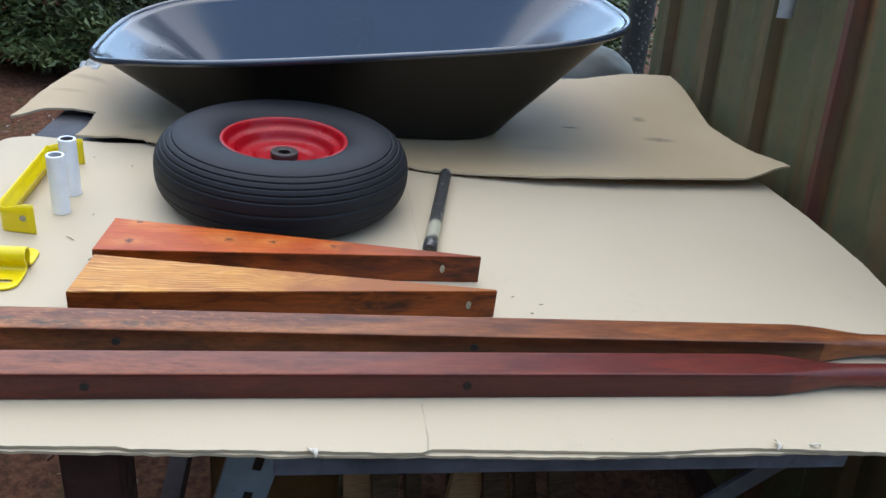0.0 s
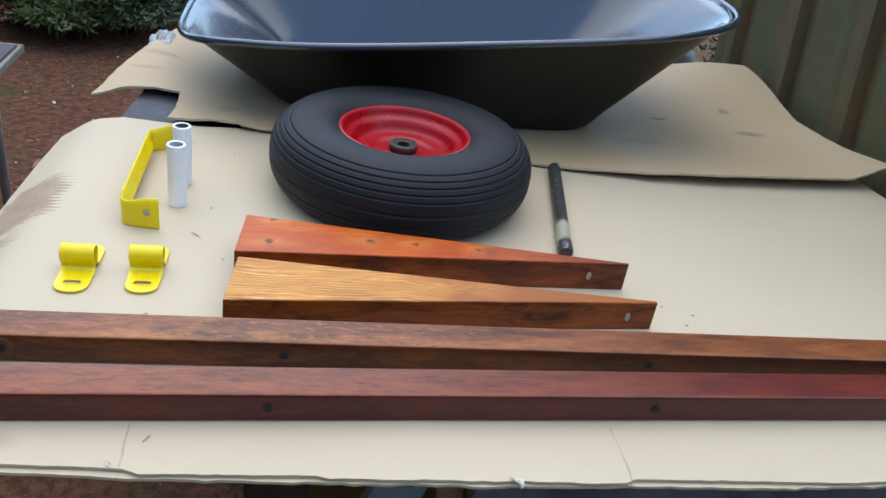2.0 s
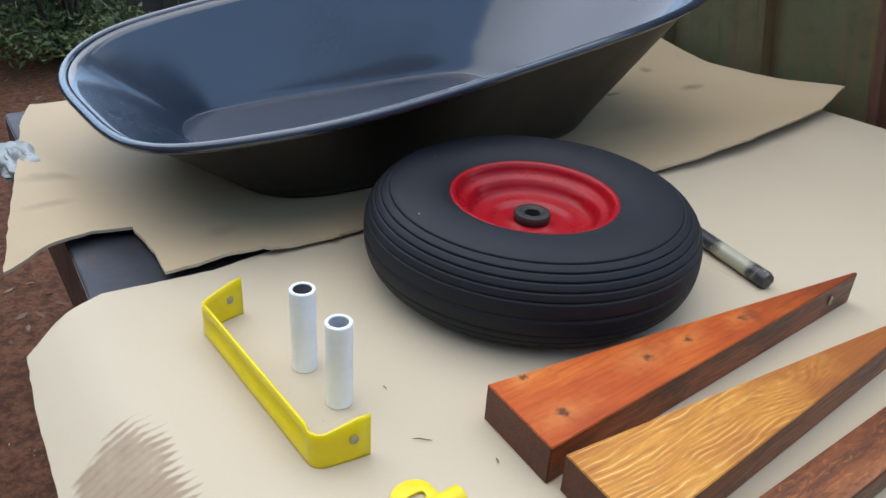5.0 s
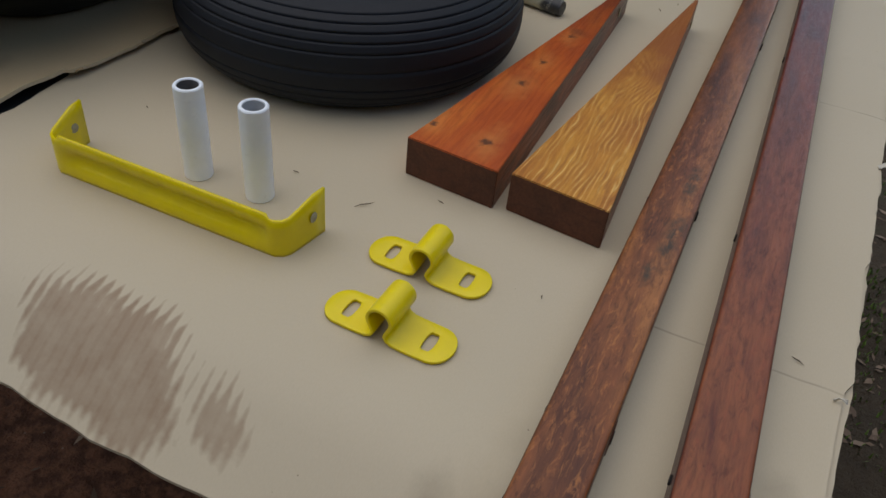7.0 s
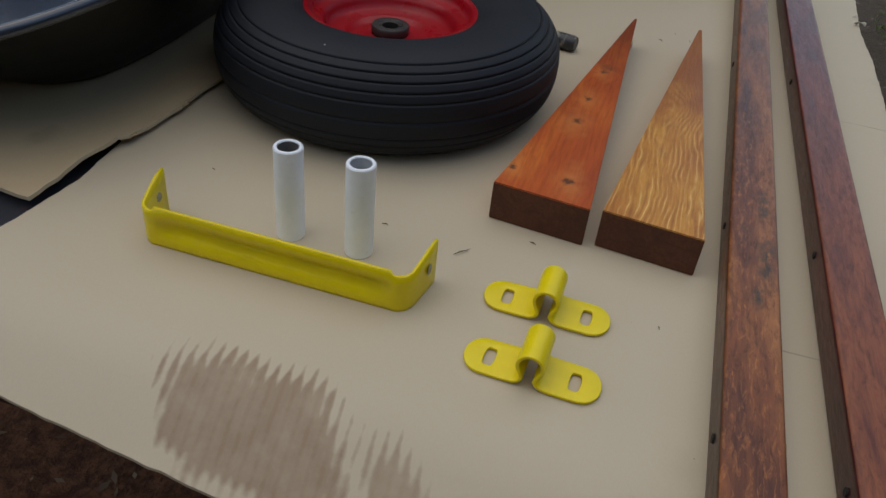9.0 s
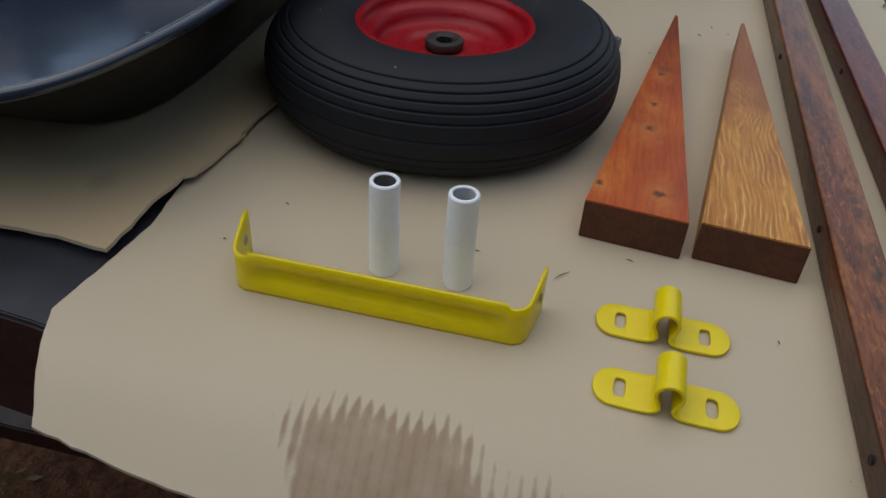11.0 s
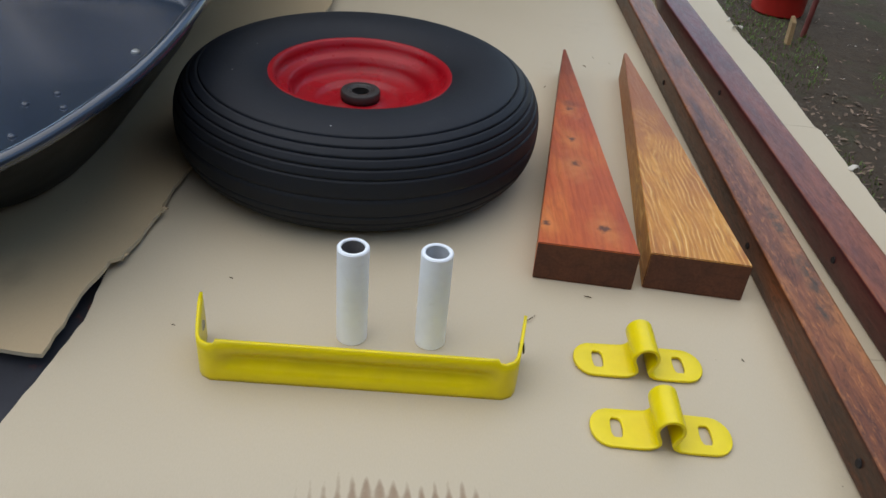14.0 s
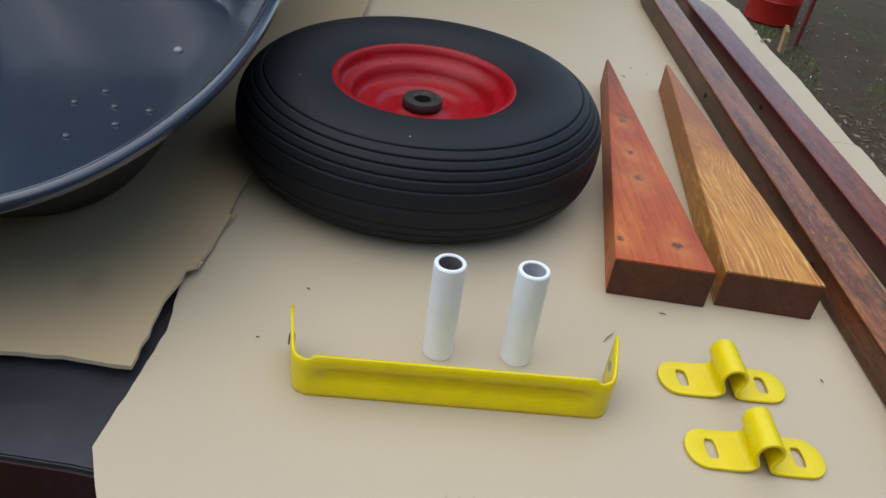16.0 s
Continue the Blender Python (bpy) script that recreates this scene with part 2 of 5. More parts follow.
def mat_rust_sheet():
    k = Mat("weathered_fence_steel", rough=0.62, spec=0.4)
    px, py, pz = k.xyz()
    lean = k.math("SUBTRACT", py, k.math("MULTIPLY", k.math("SUBTRACT", pz, 0.8), 0.19))
    comb = k.t.nodes.new("ShaderNodeCombineXYZ")
    for q, v in zip(comb.inputs, (px, lean, pz)):
        k.put(q, v)
    vec = comb.outputs[0]
    green = k.mix(k.noise(4, 6, 0.7), (0.058, 0.062, 0.026), (0.118, 0.112, 0.052))
    wash = k.noise(1.0, 6, 0.7, k.scaled(9, 9, 1.6, vec=vec), 0.4)
    base = k.mix(k.ramp(wash, (0.54, 0.0), (0.74, 0.6)), green, (0.165, 0.095, 0.048))
    cell = k.math("SUBTRACT", k.math("FRACT", k.math("ADD", k.math("DIVIDE", k.math("SUBTRACT", lean, 0.375), 0.29), 0.5)), 0.5)
    off = k.math("ABSOLUTE", k.math("ADD", cell, k.math("MULTIPLY", k.math("SUBTRACT", k.noise(1.0, 4, 0.6, k.scaled(20, 20, 4, vec=vec)), 0.5), 0.14)))
    run = k.ramp(k.noise(1.0, 5, 0.65, k.scaled(26, 26, 2.6, vec=vec)), (0.42, 0.0), (0.62, 1.0))
    # one seam has rusted through its paint, the others only in places
    old = k.ramp(k.math("ABSOLUTE", k.math("SUBTRACT", lean, 0.375)), (0.10, 1.0), (0.16, 0.3))
    base = k.mix(k.math("MULTIPLY", old, k.math("MULTIPLY", k.ramp(off, (0.03, 0.85), (0.20, 0.0)), run)), base, (0.29, 0.105, 0.030))
    base = k.mix(k.math("MULTIPLY", k.math("MULTIPLY", old, k.ramp(off, (0.04, 1.0), (0.10, 0.0))), k.ramp(k.noise(1.0, 4, 0.6, k.scaled(18, 18, 3, loc=(2, 4, 1), vec=vec)), (0.35, 0.35), (0.6, 1.0))), base, (0.105, 0.030, 0.022))
    # the two ribs within a pan hold thinner rust
    for rib in (-0.105, 0.19):
        near = k.ramp(k.math("ABSOLUTE", k.math("SUBTRACT", off, abs(rib) + 0.12)), (0.0, 0.5), (0.05, 0.0))
        base = k.mix(k.math("MULTIPLY", near, run), base, (0.20, 0.075, 0.035))
    pale = k.ramp(k.noise(1.0, 5, 0.7, k.scaled(8, 13, 2.6, loc=(3, 1, 2), vec=vec)), (0.62, 0.0), (0.8, 0.35))
    base = k.mix(pale, base, (0.20, 0.20, 0.15))
    rust = k.ramp(k.noise(7, 6, 0.75), (0.60, 0.0), (0.72, 0.6))
    base = k.mix(rust, base, (0.15, 0.052, 0.032))
    grime = k.ramp(k.noise(26, 6, 0.7), (0.5, 0.0), (0.8, 0.5))
    base = k.mix(grime, base, (0.035, 0.034, 0.022))
    k.color(base)
    k.rough(k.ramp(k.noise(12, 4), (0.3, 0.42), (0.8, 0.8)))
    k.bump(k.noise(60, 5, 0.6), 0.25, 0.002)
    return k.m


def mat_ground():
    k = Mat("damp_soil_and_grass", rough=0.9, spec=0.2)
    red = k.mix(k.noise(2.2, 5, 0.6), (0.125, 0.052, 0.029), (0.21, 0.096, 0.056))
    crumb = k.noise(30, 6, 0.75)
    red = k.mix(k.ramp(crumb, (0.42, 0.75), (0.6, 0.0)), red, (0.04, 0.019, 0.012))
    grey = k.mix(k.noise(16, 6, 0.7), (0.034, 0.025, 0.017), (0.088, 0.066, 0.045))
    px, py, _ = k.xyz()
    side = k.math("ADD", k.math("SUBTRACT", py, k.math("MULTIPLY", px, 0.6)), k.math("MULTIPLY", k.noise(1.3, 3), 0.8))
    base = k.mix(k.ramp(k.math("MULTIPLY", k.math("ADD", side, 1.0), 0.5), (0.30, 0.0), (0.62, 1.0)), grey, red)
    base = k.mix(k.ramp(k.noise(2.7, 5, 0.6, k.scaled(1, 1, 1, loc=(4, 2, 0))), (0.56, 0.0), (0.68, 0.55)), base, (0.045, 0.065, 0.022))
    peb = k.ramp(k.voronoi(55.0), (0.10, 0.7), (0.17, 0.0))
    base = k.mix(k.math("MULTIPLY", peb, k.ramp(k.noise(9, 3), (0.55, 0.0), (0.66, 1.0))), base, (0.30, 0.27, 0.24))
    k.color(base)
    k.bump(k.math("ADD", k.noise(14, 6, 0.7), k.math("MULTIPLY", crumb, 0.5)), 0.9, 0.03)
    return k.m


def mat_leaf(name, a, b, rough=0.5):
    k = Mat(name, rough=rough, spec=0.35)
    k.color(k.mix(k.island(), a, b))
    k.bump(k.noise(90, 2), 0.15, 0.001)
    return k.m


M = {}
M["card"] = mat_cardboard("plain_cardboard", stain=True)
M["card_back"] = mat_cardboard("worn_cardboard", tone=0.86, prints=True, warm=0.76)
M["card_edge"] = mat_cardboard("cardboard_cut_edge", tone=0.95)
def mat_red_leg():
    """Orange-red oiled timber, long soft grain, a few small knots with swirled pale halos and a darker thin end."""
    k = Mat("oiled_red_hardwood", rough=0.46, coat=0.10, coat_rough=0.26, spec=0.3)
    px, py, pz = k.xyz()
    knots = ((0.041, 0.093, 0.006), (0.036, 0.031, 0.008), (0.175, 0.046, 0.0085), (0.240, 0.042, 0.006), (0.330, 0.034, 0.006))
    # the grain bends round each knot
    bend = None
    for x, y, r in knots:
        m = k.math("MULTIPLY", k.spot(x, y, r * 4.5, 2.0, 1.0), 0.9)
        bend = m if bend is None else k.math("ADD", bend, m)
    drift = k.noise(1.0, 3, 0.5, k.scaled(5, 17, 17), 0.5)
    field = k.math("ADD", k.math("ADD", k.math("MULTIPLY", py, 95.0), k.math("MULTIPLY", drift, 5.5)), bend)
    wavey = k.math("PINGPONG", field, 0.5)
    fibre = k.noise(1.0, 6, 0.7, k.scaled(16, 300, 300))
    base = k.ramp(k.noise(1.0, 4, 0.6, k.scaled(6, 24, 24, loc=(1, 2, 0))), (0.30, (0.33, 0.048, 0.007)), (0.52, (0.47, 0.082, 0.010)), (0.72, (0.60, 0.150, 0.020)))
    base = k.mix(k.ramp(wavey, (0.04, 0.20), (0.24, 0.0)), base, (0.24, 0.030, 0.006))
    base = k.mix(k.ramp(k.noise(1.0, 6, 0.7, k.scaled(12, 36, 36, loc=(4, 3, 1)), 0.5), (0.55, 0.0), (0.74, 0.5)), base, (0.17, 0.024, 0.006))
    base = k.mix(k.ramp(fibre, (0.34, 0.28), (0.56, 0.0)), base, (0.15, 0.022, 0.006))
    for x, y, r in knots:
        base = k.mix(k.math("MULTIPLY", k.spot(x, y, r * 2.6, 2.2, 0.9, 1.4), 0.5), base, (0.62, 0.22, 0.055))
        base = k.mix(k.math("MULTIPLY", k.spot(x, y, r, 1.2, 0.8, 2.2), 0.85), base, (0.045, 0.014, 0.008))
    # a dark band of scorched grain near the thin end
    base = k.mix(k.math("MULTIPLY", k.spot(0.345, 0.030, 0.020, 1.0, 0.9, 1.5), 0.6), base, (0.09, 0.018, 0.007))
    tip = k.ramp(k.math("ADD", px, k.math("MULTIPLY", k.noise(1.0, 4, 0.6, k.scaled(22, 50, 50)), 0.25)), (0.44, 0.0), (0.58, 0.75))
    base = k.mix(tip, base, (0.13, 0.020, 0.006))
    k.color(base)
    k.rough(k.ramp(fibre, (0.3, 0.56), (0.7, 0.40)))
    k.bump(k.math("ADD", fibre, k.math("MULTIPLY", wavey, 0.4)), 0.3, 0.0007)
    return k.m


M["wedge_red"] = mat_red_leg()


def mat_gold():
    """Golden oiled timber: bold wavy pale grain at the broad end, an eye of grain half way, browner towards the thin end."""
    k = Mat("oiled_golden_hardwood", rough=0.48, coat=0.12, coat_rough=0.26, spec=0.4)
    px, py, pz = k.xyz()
    drift = k.noise(1.0, 3, 0.45, k.scaled(6, 22, 22), 0.3)
    eye = k.spot(0.275, -0.075, 0.030, 2.6, 1.0)
    field = k.math("ADD", k.math("ADD", k.math("MULTIPLY", py, 165.0), k.math("MULTIPLY", drift, 7.0)), k.math("MULTIPLY", eye, 3.2))
    wavey = k.math("PINGPONG", field, 0.5)
    broken = k.ramp(k.noise(1.0, 4, 0.6, k.scaled(18, 70, 70)), (0.40, 0.05), (0.62, 1.0))
    fibre = k.noise(1.0, 6, 0.7, k.scaled(20, 340, 340))
    base = k.ramp(k.noise(1.0, 4, 0.6, k.scaled(8, 26, 26)), (0.3, (0.42, 0.140, 0.018)), (0.55, (0.57, 0.235, 0.030)), (0.75, (0.68, 0.325, 0.050)))
    # pale raised lines, strongest near the sawn end
    near = k.ramp(px, (0.08, 1.0), (0.34, 0.35))
    pale = k.math("MULTIPLY", k.ramp(wavey, (0.0, 1.0), (0.07, 0.75), (0.15, 0.0)), k.math("MULTIPLY", broken, near))
    dark = k.math("MULTIPLY", k.ramp(wavey, (0.30, 0.0), (0.44, 0.45)), broken)
    base = k.mix(dark, base, (0.21, 0.052, 0.008))
    base = k.mix(k.math("MULTIPLY", pale, 0.70), base, (0.86, 0.58, 0.20))
    base = k.mix(k.ramp(k.noise(1.0, 6, 0.7, k.scaled(10, 30, 30, loc=(5, 2, 2)), 0.6), (0.54, 0.0), (0.72, 0.5)), base, (0.23, 0.06, 0.010))
    base = k.mix(k.ramp(fibre, (0.36, 0.32), (0.58, 0.0)), base, (0.16, 0.045, 0.008))
    tip = k.ramp(k.math("ADD", k.math("MULTIPLY", px, 1.8), k.math("MULTIPLY", k.noise(1.0, 4, 0.6, k.scaled(16, 40, 40)), 0.7)), (0.66, 0.0), (1.22, 0.85))
    base = k.mix(tip, base, (0.26, 0.066, 0.011))
    k.color(base)
    k.rough(k.ramp(fibre, (0.3, 0.58), (0.7, 0.42)))
    k.bump(k.math("ADD", fibre, k.math("MULTIPLY", wavey, -0.6)), 0.35, 0.0009)
    return k.m


M["wedge_gold"] = mat_gold()
# Sawn ends and mottled front sides: darker wood, their shade put into the colour.
M["wedge_end"] = mat_wood("dark_end_grain", (0.055, 0.016, 0.008), (0.09, 0.026, 0.012), (0.12, 0.036, 0.016), ring=8, rough=0.5, coat=0.1, fine=0.3)
M["wedge_side"] = mat_wood("shaded_oiled_side_grain", (0.026, 0.005, 0.003), (0.15, 0.024, 0.004), (0.40, 0.088, 0.011), ring=5, rough=0.4, coat=0.15,
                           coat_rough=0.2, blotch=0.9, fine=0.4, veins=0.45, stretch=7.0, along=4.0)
def mat_shaft(name, dark, mid, light, sheen, scars=(), patch=0.35, worn=0.4, top_tone=None):
    """Unevenly varnished timber: short flecked wear over a stain, grain along x. The last argument gives the top face a
    lighter tone over a range of x.
    """
    k = Mat(name, rough=0.46, coat=sheen, coat_rough=0.24, spec=0.3)
    px, py, pz = k.xyz()
    fibre = k.noise(1.0, 6, 0.72, k.scaled(18, 280, 280))
    broad = k.noise(1.0, 4, 0.6, k.scaled(3.2, 20, 20, loc=(7, 1, 3)), 0.3)
    fleck = k.noise(1.0, 6, 0.72, k.scaled(42, 170, 170), 0.9)
    base = k.ramp(broad, (0.30, dark), (0.46, mid), (0.68, light))
    if top_tone:
        x0, x1, tone = top_tone
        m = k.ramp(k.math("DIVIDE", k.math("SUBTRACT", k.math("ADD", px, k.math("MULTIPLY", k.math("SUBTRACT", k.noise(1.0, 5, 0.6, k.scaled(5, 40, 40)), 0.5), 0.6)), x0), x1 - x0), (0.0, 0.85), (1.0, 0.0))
        # only the top face takes the lighter tone
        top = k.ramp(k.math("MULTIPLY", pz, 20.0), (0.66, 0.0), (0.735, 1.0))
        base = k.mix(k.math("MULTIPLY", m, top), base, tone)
    cloud = k.noise(1.0, 5, 0.65, k.scaled(10, 44, 44, loc=(2, 8, 5)), 0.5)
    base = k.mix(k.ramp(cloud, (0.46, 0.0), (0.68, 0.7)), base, tuple(v * 0.8 for v in dark))
    rubbed = k.ramp(px, (0.18, 1.0), (0.42, 0.2))
    base = k.mix(k.math("MULTIPLY", rubbed, k.ramp(fleck, (0.36, patch), (0.50, 0.0))), base, tuple(v * 0.5 for v in dark))
    base = k.mix(k.math("MULTIPLY", rubbed, k.ramp(k.noise(1.0, 6, 0.72, k.scaled(50, 190, 190, loc=(3, 3, 8)), 0.7), (0.52, 0.0), (0.66, worn))), base, tuple(min(1.0, v * 1.5) for v in light))
    base = k.mix(k.ramp(fibre, (0.36, 0.30), (0.56, 0.0)), base, tuple(v * 0.5 for v in dark))
    for x, y, r, st in scars:
        m = k.math("MULTIPLY", k.spot(x, y, r, st, 0.9, 1.6), k.ramp(k.noise(1.0, 5, 0.7, k.scaled(60, 130, 60)), (0.36, 0.0), (0.52, 1.0)))
        base = k.mix(k.math("MULTIPLY", m, 0.85), base, (0.030, 0.026, 0.014))
    k.color(base)
    k.rough(k.ramp(fleck, (0.3, 0.54), (0.7, 0.36)))
    k.bump(k.math("ADD", fibre, k.math("MULTIPLY", fleck, 0.6)), 0.35, 0.0009)
    return k.m


# Side copies: darker varnish with the vertical faces' shade put into the colour.
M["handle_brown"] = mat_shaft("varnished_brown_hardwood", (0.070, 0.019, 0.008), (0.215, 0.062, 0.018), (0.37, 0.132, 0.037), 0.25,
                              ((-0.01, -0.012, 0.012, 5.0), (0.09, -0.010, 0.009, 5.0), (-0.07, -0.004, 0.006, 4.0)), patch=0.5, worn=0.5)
M["brown_side"] = mat_shaft("shaded_brown_varnish", (0.022, 0.006, 0.003), (0.075, 0.018, 0.005), (0.20, 0.050, 0.010), 0.3, patch=0.6, worn=0.2)
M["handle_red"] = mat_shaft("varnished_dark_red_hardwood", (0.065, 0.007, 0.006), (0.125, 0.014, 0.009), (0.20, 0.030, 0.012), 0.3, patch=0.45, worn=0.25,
                            top_tone=(-0.10, 0.62, (0.27, 0.080, 0.026)))
M["red_side"] = mat_shaft("shaded_dark_red_varnish", (0.040, 0.005, 0.005), (0.070, 0.008, 0.007), (0.105, 0.014, 0.009), 0.3, patch=0.35, worn=0.12)
M["hole_light"] = mat_paint("bright_worn_edge", (0.40, 0.36, 0.24), rough=0.6, var=0.2, chips=0.7, chip=(0.10, 0.05, 0.03), scale=70)
M["worn_ring"] = mat_paint("worn_pale_ring", (0.20, 0.145, 0.075), rough=0.6, var=0.2, chips=0.7, chip=(0.07, 0.03, 0.02), scale=70)
M["hole"] = Mat("dark_bore", rough=0.9).color((0.012, 0.008, 0.007)).m
M["rubber"] = mat_rubber()
M["rim"] = mat_paint("red_enamel", (0.34, 0.003, 0.010), rough=0.3, var=0.12, chips=0.35, chip=(0.16, 0.03, 0.02), scale=14)
M["rim"].node_tree.nodes["Principled BSDF"].inputs["Specular IOR Level"].default_value = 0.3
M["hub"] = mat_paint("greasy_steel", (0.06, 0.055, 0.052), rough=0.45, var=0.2, scale=60, metal=0.5)
M["yellow"] = mat_paint("yellow_enamel", (0.80, 0.62, 0.006), rough=0.36, var=0.06, scale=30, coat=0.1)
M["white"] = mat_paint("white_enamel", (0.82, 0.86, 0.90), rough=0.38, var=0.04, chips=0.12, chip=(0.35, 0.33, 0.3), scale=40)
# The first pipe's bore is darker than the second's.
M["pipe_in"] = mat_paint("dark_pipe_bore", (0.16, 0.15, 0.145), rough=0.55, var=0.2, scale=60)
M["pipe_in_pale"] = mat_paint("pale_pipe_bore", (0.52, 0.54, 0.56), rough=0.5, var=0.15, scale=60)
M["tub"] = mat_tub()
M["tub_out"] = mat_tub_out()
def mat_rod():
    k = Mat("worn_black_steel", rough=0.42, metal=0.2)
    base = k.mix(k.noise(60, 5, 0.7), (0.02, 0.021, 0.023), (0.06, 0.06, 0.06))
    wear = k.ramp(k.noise(75, 5, 0.7), (0.56, 0.0), (0.64, 0.8))
    _, py, _z = k.xyz()
    bare = k.math("MULTIPLY", k.ramp(k.math("ADD", k.math("MULTIPLY", k.math("ABSOLUTE", k.math("SUBTRACT", py, 0.155)), 14.0), k.math("MULTIPLY", k.noise(50, 3), 0.5)), (0.55, 1.0), (0.75, 0.0)), 0.95)
    base = k.mix(wear, base, (0.30, 0.29, 0.25))
    k.color(k.mix(bare, base, (0.46, 0.44, 0.33)))
    k.bump(k.noise(160, 4), 0.3, 0.0008)
    return k.m


M["rod"] = mat_rod()
M["table_steel"] = mat_paint("dull_bluish_steel", (0.046, 0.049, 0.060), rough=0.5, var=0.25, chips=0.8, chip=(0.12, 0.035, 0.028), scale=9, metal=0.3)
M["table_frame"] = mat_paint("dark_red_oxide_paint", (0.042, 0.018, 0.016), rough=0.45, var=0.25, chips=0.4, chip=(0.07, 0.06, 0.06), scale=16)
M["rail"] = mat_paint("scuffed_grey_steel", (0.15, 0.175, 0.225), rough=0.38, var=0.3, chips=0.6, chip=(0.07, 0.05, 0.05), scale=12, metal=0.5)
M["fence"] = mat_rust_sheet()
M["ground"] = mat_ground()
M["leaf_green"] = mat_leaf("shrub_leaves", (0.040, 0.068, 0.022), (0.115, 0.155, 0.055))
M["leaf_grey"] = mat_leaf("grey_green_leaves", (0.045, 0.070, 0.038), (0.14, 0.185, 0.105))
M["leaf_red"] = mat_leaf("red_brown_leaves", (0.13, 0.025, 0.018), (0.27, 0.062, 0.04))
M["grass"] = mat_leaf("grass_blades", (0.06, 0.12, 0.02), (0.15, 0.24, 0.05))
M["litter"] = mat_leaf("dry_leaf_litter", (0.07, 0.04, 0.025), (0.24, 0.17, 0.12), 0.8)
M["bark"] = mat_paint("dark_bark", (0.055, 0.042, 0.032), rough=0.9, var=0.3, chips=0.8, chip=(0.02, 0.016, 0.013), scale=14)
M["fence_wood"] = mat_paint("dark_weathered_paling", (0.032, 0.030, 0.022), rough=0.85, var=0.3, chips=0.6, chip=(0.05, 0.055, 0.03), scale=6)
# Boards of the two unseen walls that are added to shape the light.
M["unseen_board"] = mat_paint("tan_unseen_board", (0.15, 0.105, 0.07), rough=0.7, var=0.1, scale=3)
M["red_plastic"] = mat_paint("red_container_paint", (0.42, 0.018, 0.012), rough=0.4, var=0.15, scale=8)
M["rust_post"] = mat_paint("rusted_post", (0.16, 0.03, 0.022), rough=0.6, var=0.25, scale=14)
M["raw_wood"] = mat_wood("raw_pine", (0.25, 0.14, 0.06), (0.40, 0.25, 0.12), (0.48, 0.32, 0.17), ring=20, rough=0.7, coat=0.0)
M["old_wood"] = mat_wood("grubby_timber", (0.05, 0.032, 0.018), (0.11, 0.075, 0.045), (0.15, 0.105, 0.065), ring=14, rough=0.8, coat=0.0)
M["blue_paint"] = mat_paint("pale_blue_paint", (0.22, 0.31, 0.38), rough=0.5, var=0.15, chips=0.4, chip=(0.1, 0.1, 0.1), scale=14)
M["grey_stone"] = mat_paint("grey_lid_plastic", (0.075, 0.085, 0.078), rough=0.5, var=0.2, chips=0.6, chip=(0.05, 0.06, 0.04), scale=16)
M["plastic"] = mat_paint("clouded_plastic_bag", (0.27, 0.285, 0.28), rough=0.3, var=0.12, scale=9)
M["galv"] = mat_paint("galvanised_pipe", (0.33, 0.35, 0.35), rough=0.45, var=0.15, chips=0.4, chip=(0.2, 0.16, 0.12), scale=30, metal=0.4)
M["brick"] = mat_paint("pink_brick", (0.30, 0.135, 0.105), rough=0.85, var=0.25, chips=0.5, chip=(0.36, 0.24, 0.2), scale=12)
M["lichen"] = mat_paint("lichened_bark", (0.035, 0.034, 0.03), rough=0.9, var=0.2, chips=1.0, chip=(0.50, 0.50, 0.48), scale=24)


# ---- mesh helpers ----
def part(name, bm, material, parent=None, label="", smooth=False, at=None, kind="", angle=40):
    me = bpy.data.meshes.new(name)
    bmesh.ops.recalc_face_normals(bm, faces=bm.faces)
    bm.to_mesh(me)
    bm.free()
    for m in (material if isinstance(material, (list, tuple)) else [material]):
        me.materials.append(m)
    if smooth:
        me.shade_smooth()
        me.set_sharp_from_angle(angle=radians(angle))
    ob = new(name, me)
    if parent is not None:
        ob.parent = parent
    if at is not None:
        ob.matrix_basis = at
    return tagged(ob, label=label, kind=kind)


def empty(name, m, label, category, group="", kind=""):
    ob = new(name)
    ob.empty_display_size = 0.05
    ob.matrix_basis = m
    return tagged(ob, label, category, group, kind)


def box(x0, x1, y0, y1, z0, z1, bevel=0.0, seg=2, bm=None):
    bm2 = bmesh.new()
    bmesh.ops.create_cube(bm2, size=1.0)
    for v in bm2.verts:
        v.co = Vector(((x0 + x1) / 2 + v.co.x * (x1 - x0), (y0 + y1) / 2 + v.co.y * (y1 - y0), (z0 + z1) / 2 + v.co.z * (z1 - z0)))
    if bevel:
        bmesh.ops.bevel(bm2, geom=bm2.edges[:], offset=bevel, segments=seg, affect="EDGES")
    return bm2


def revolve(profile, n=64, closed=False):
    """A body turned round z from (r, z) pairs."""
    bm = bmesh.new()
    rings = []
    for r, z in profile:
        if r < 1e-6:
            rings.append([bm.verts.new((0, 0, z))])
        else:
            rings.append([bm.verts.new((r * math.cos(2 * math.pi * i / n), r * math.sin(2 * math.pi * i / n), z)) for i in range(n)])
    pairs = list(zip(rings, rings[1:])) + ([(rings[-1], rings[0])] if closed else [])
    for a, b in pairs:
        for i in range(n):
            j = (i + 1) % n
            if len(a) == 1 and len(b) == 1:
                continue
            if len(a) == 1:
                bm.faces.new((a[0], b[i], b[j]))
            elif len(b) == 1:
                bm.faces.new((a[i], b[0], a[j]))
            else:
                bm.faces.new((a[i], b[i], b[j], a[j]))
    return bm


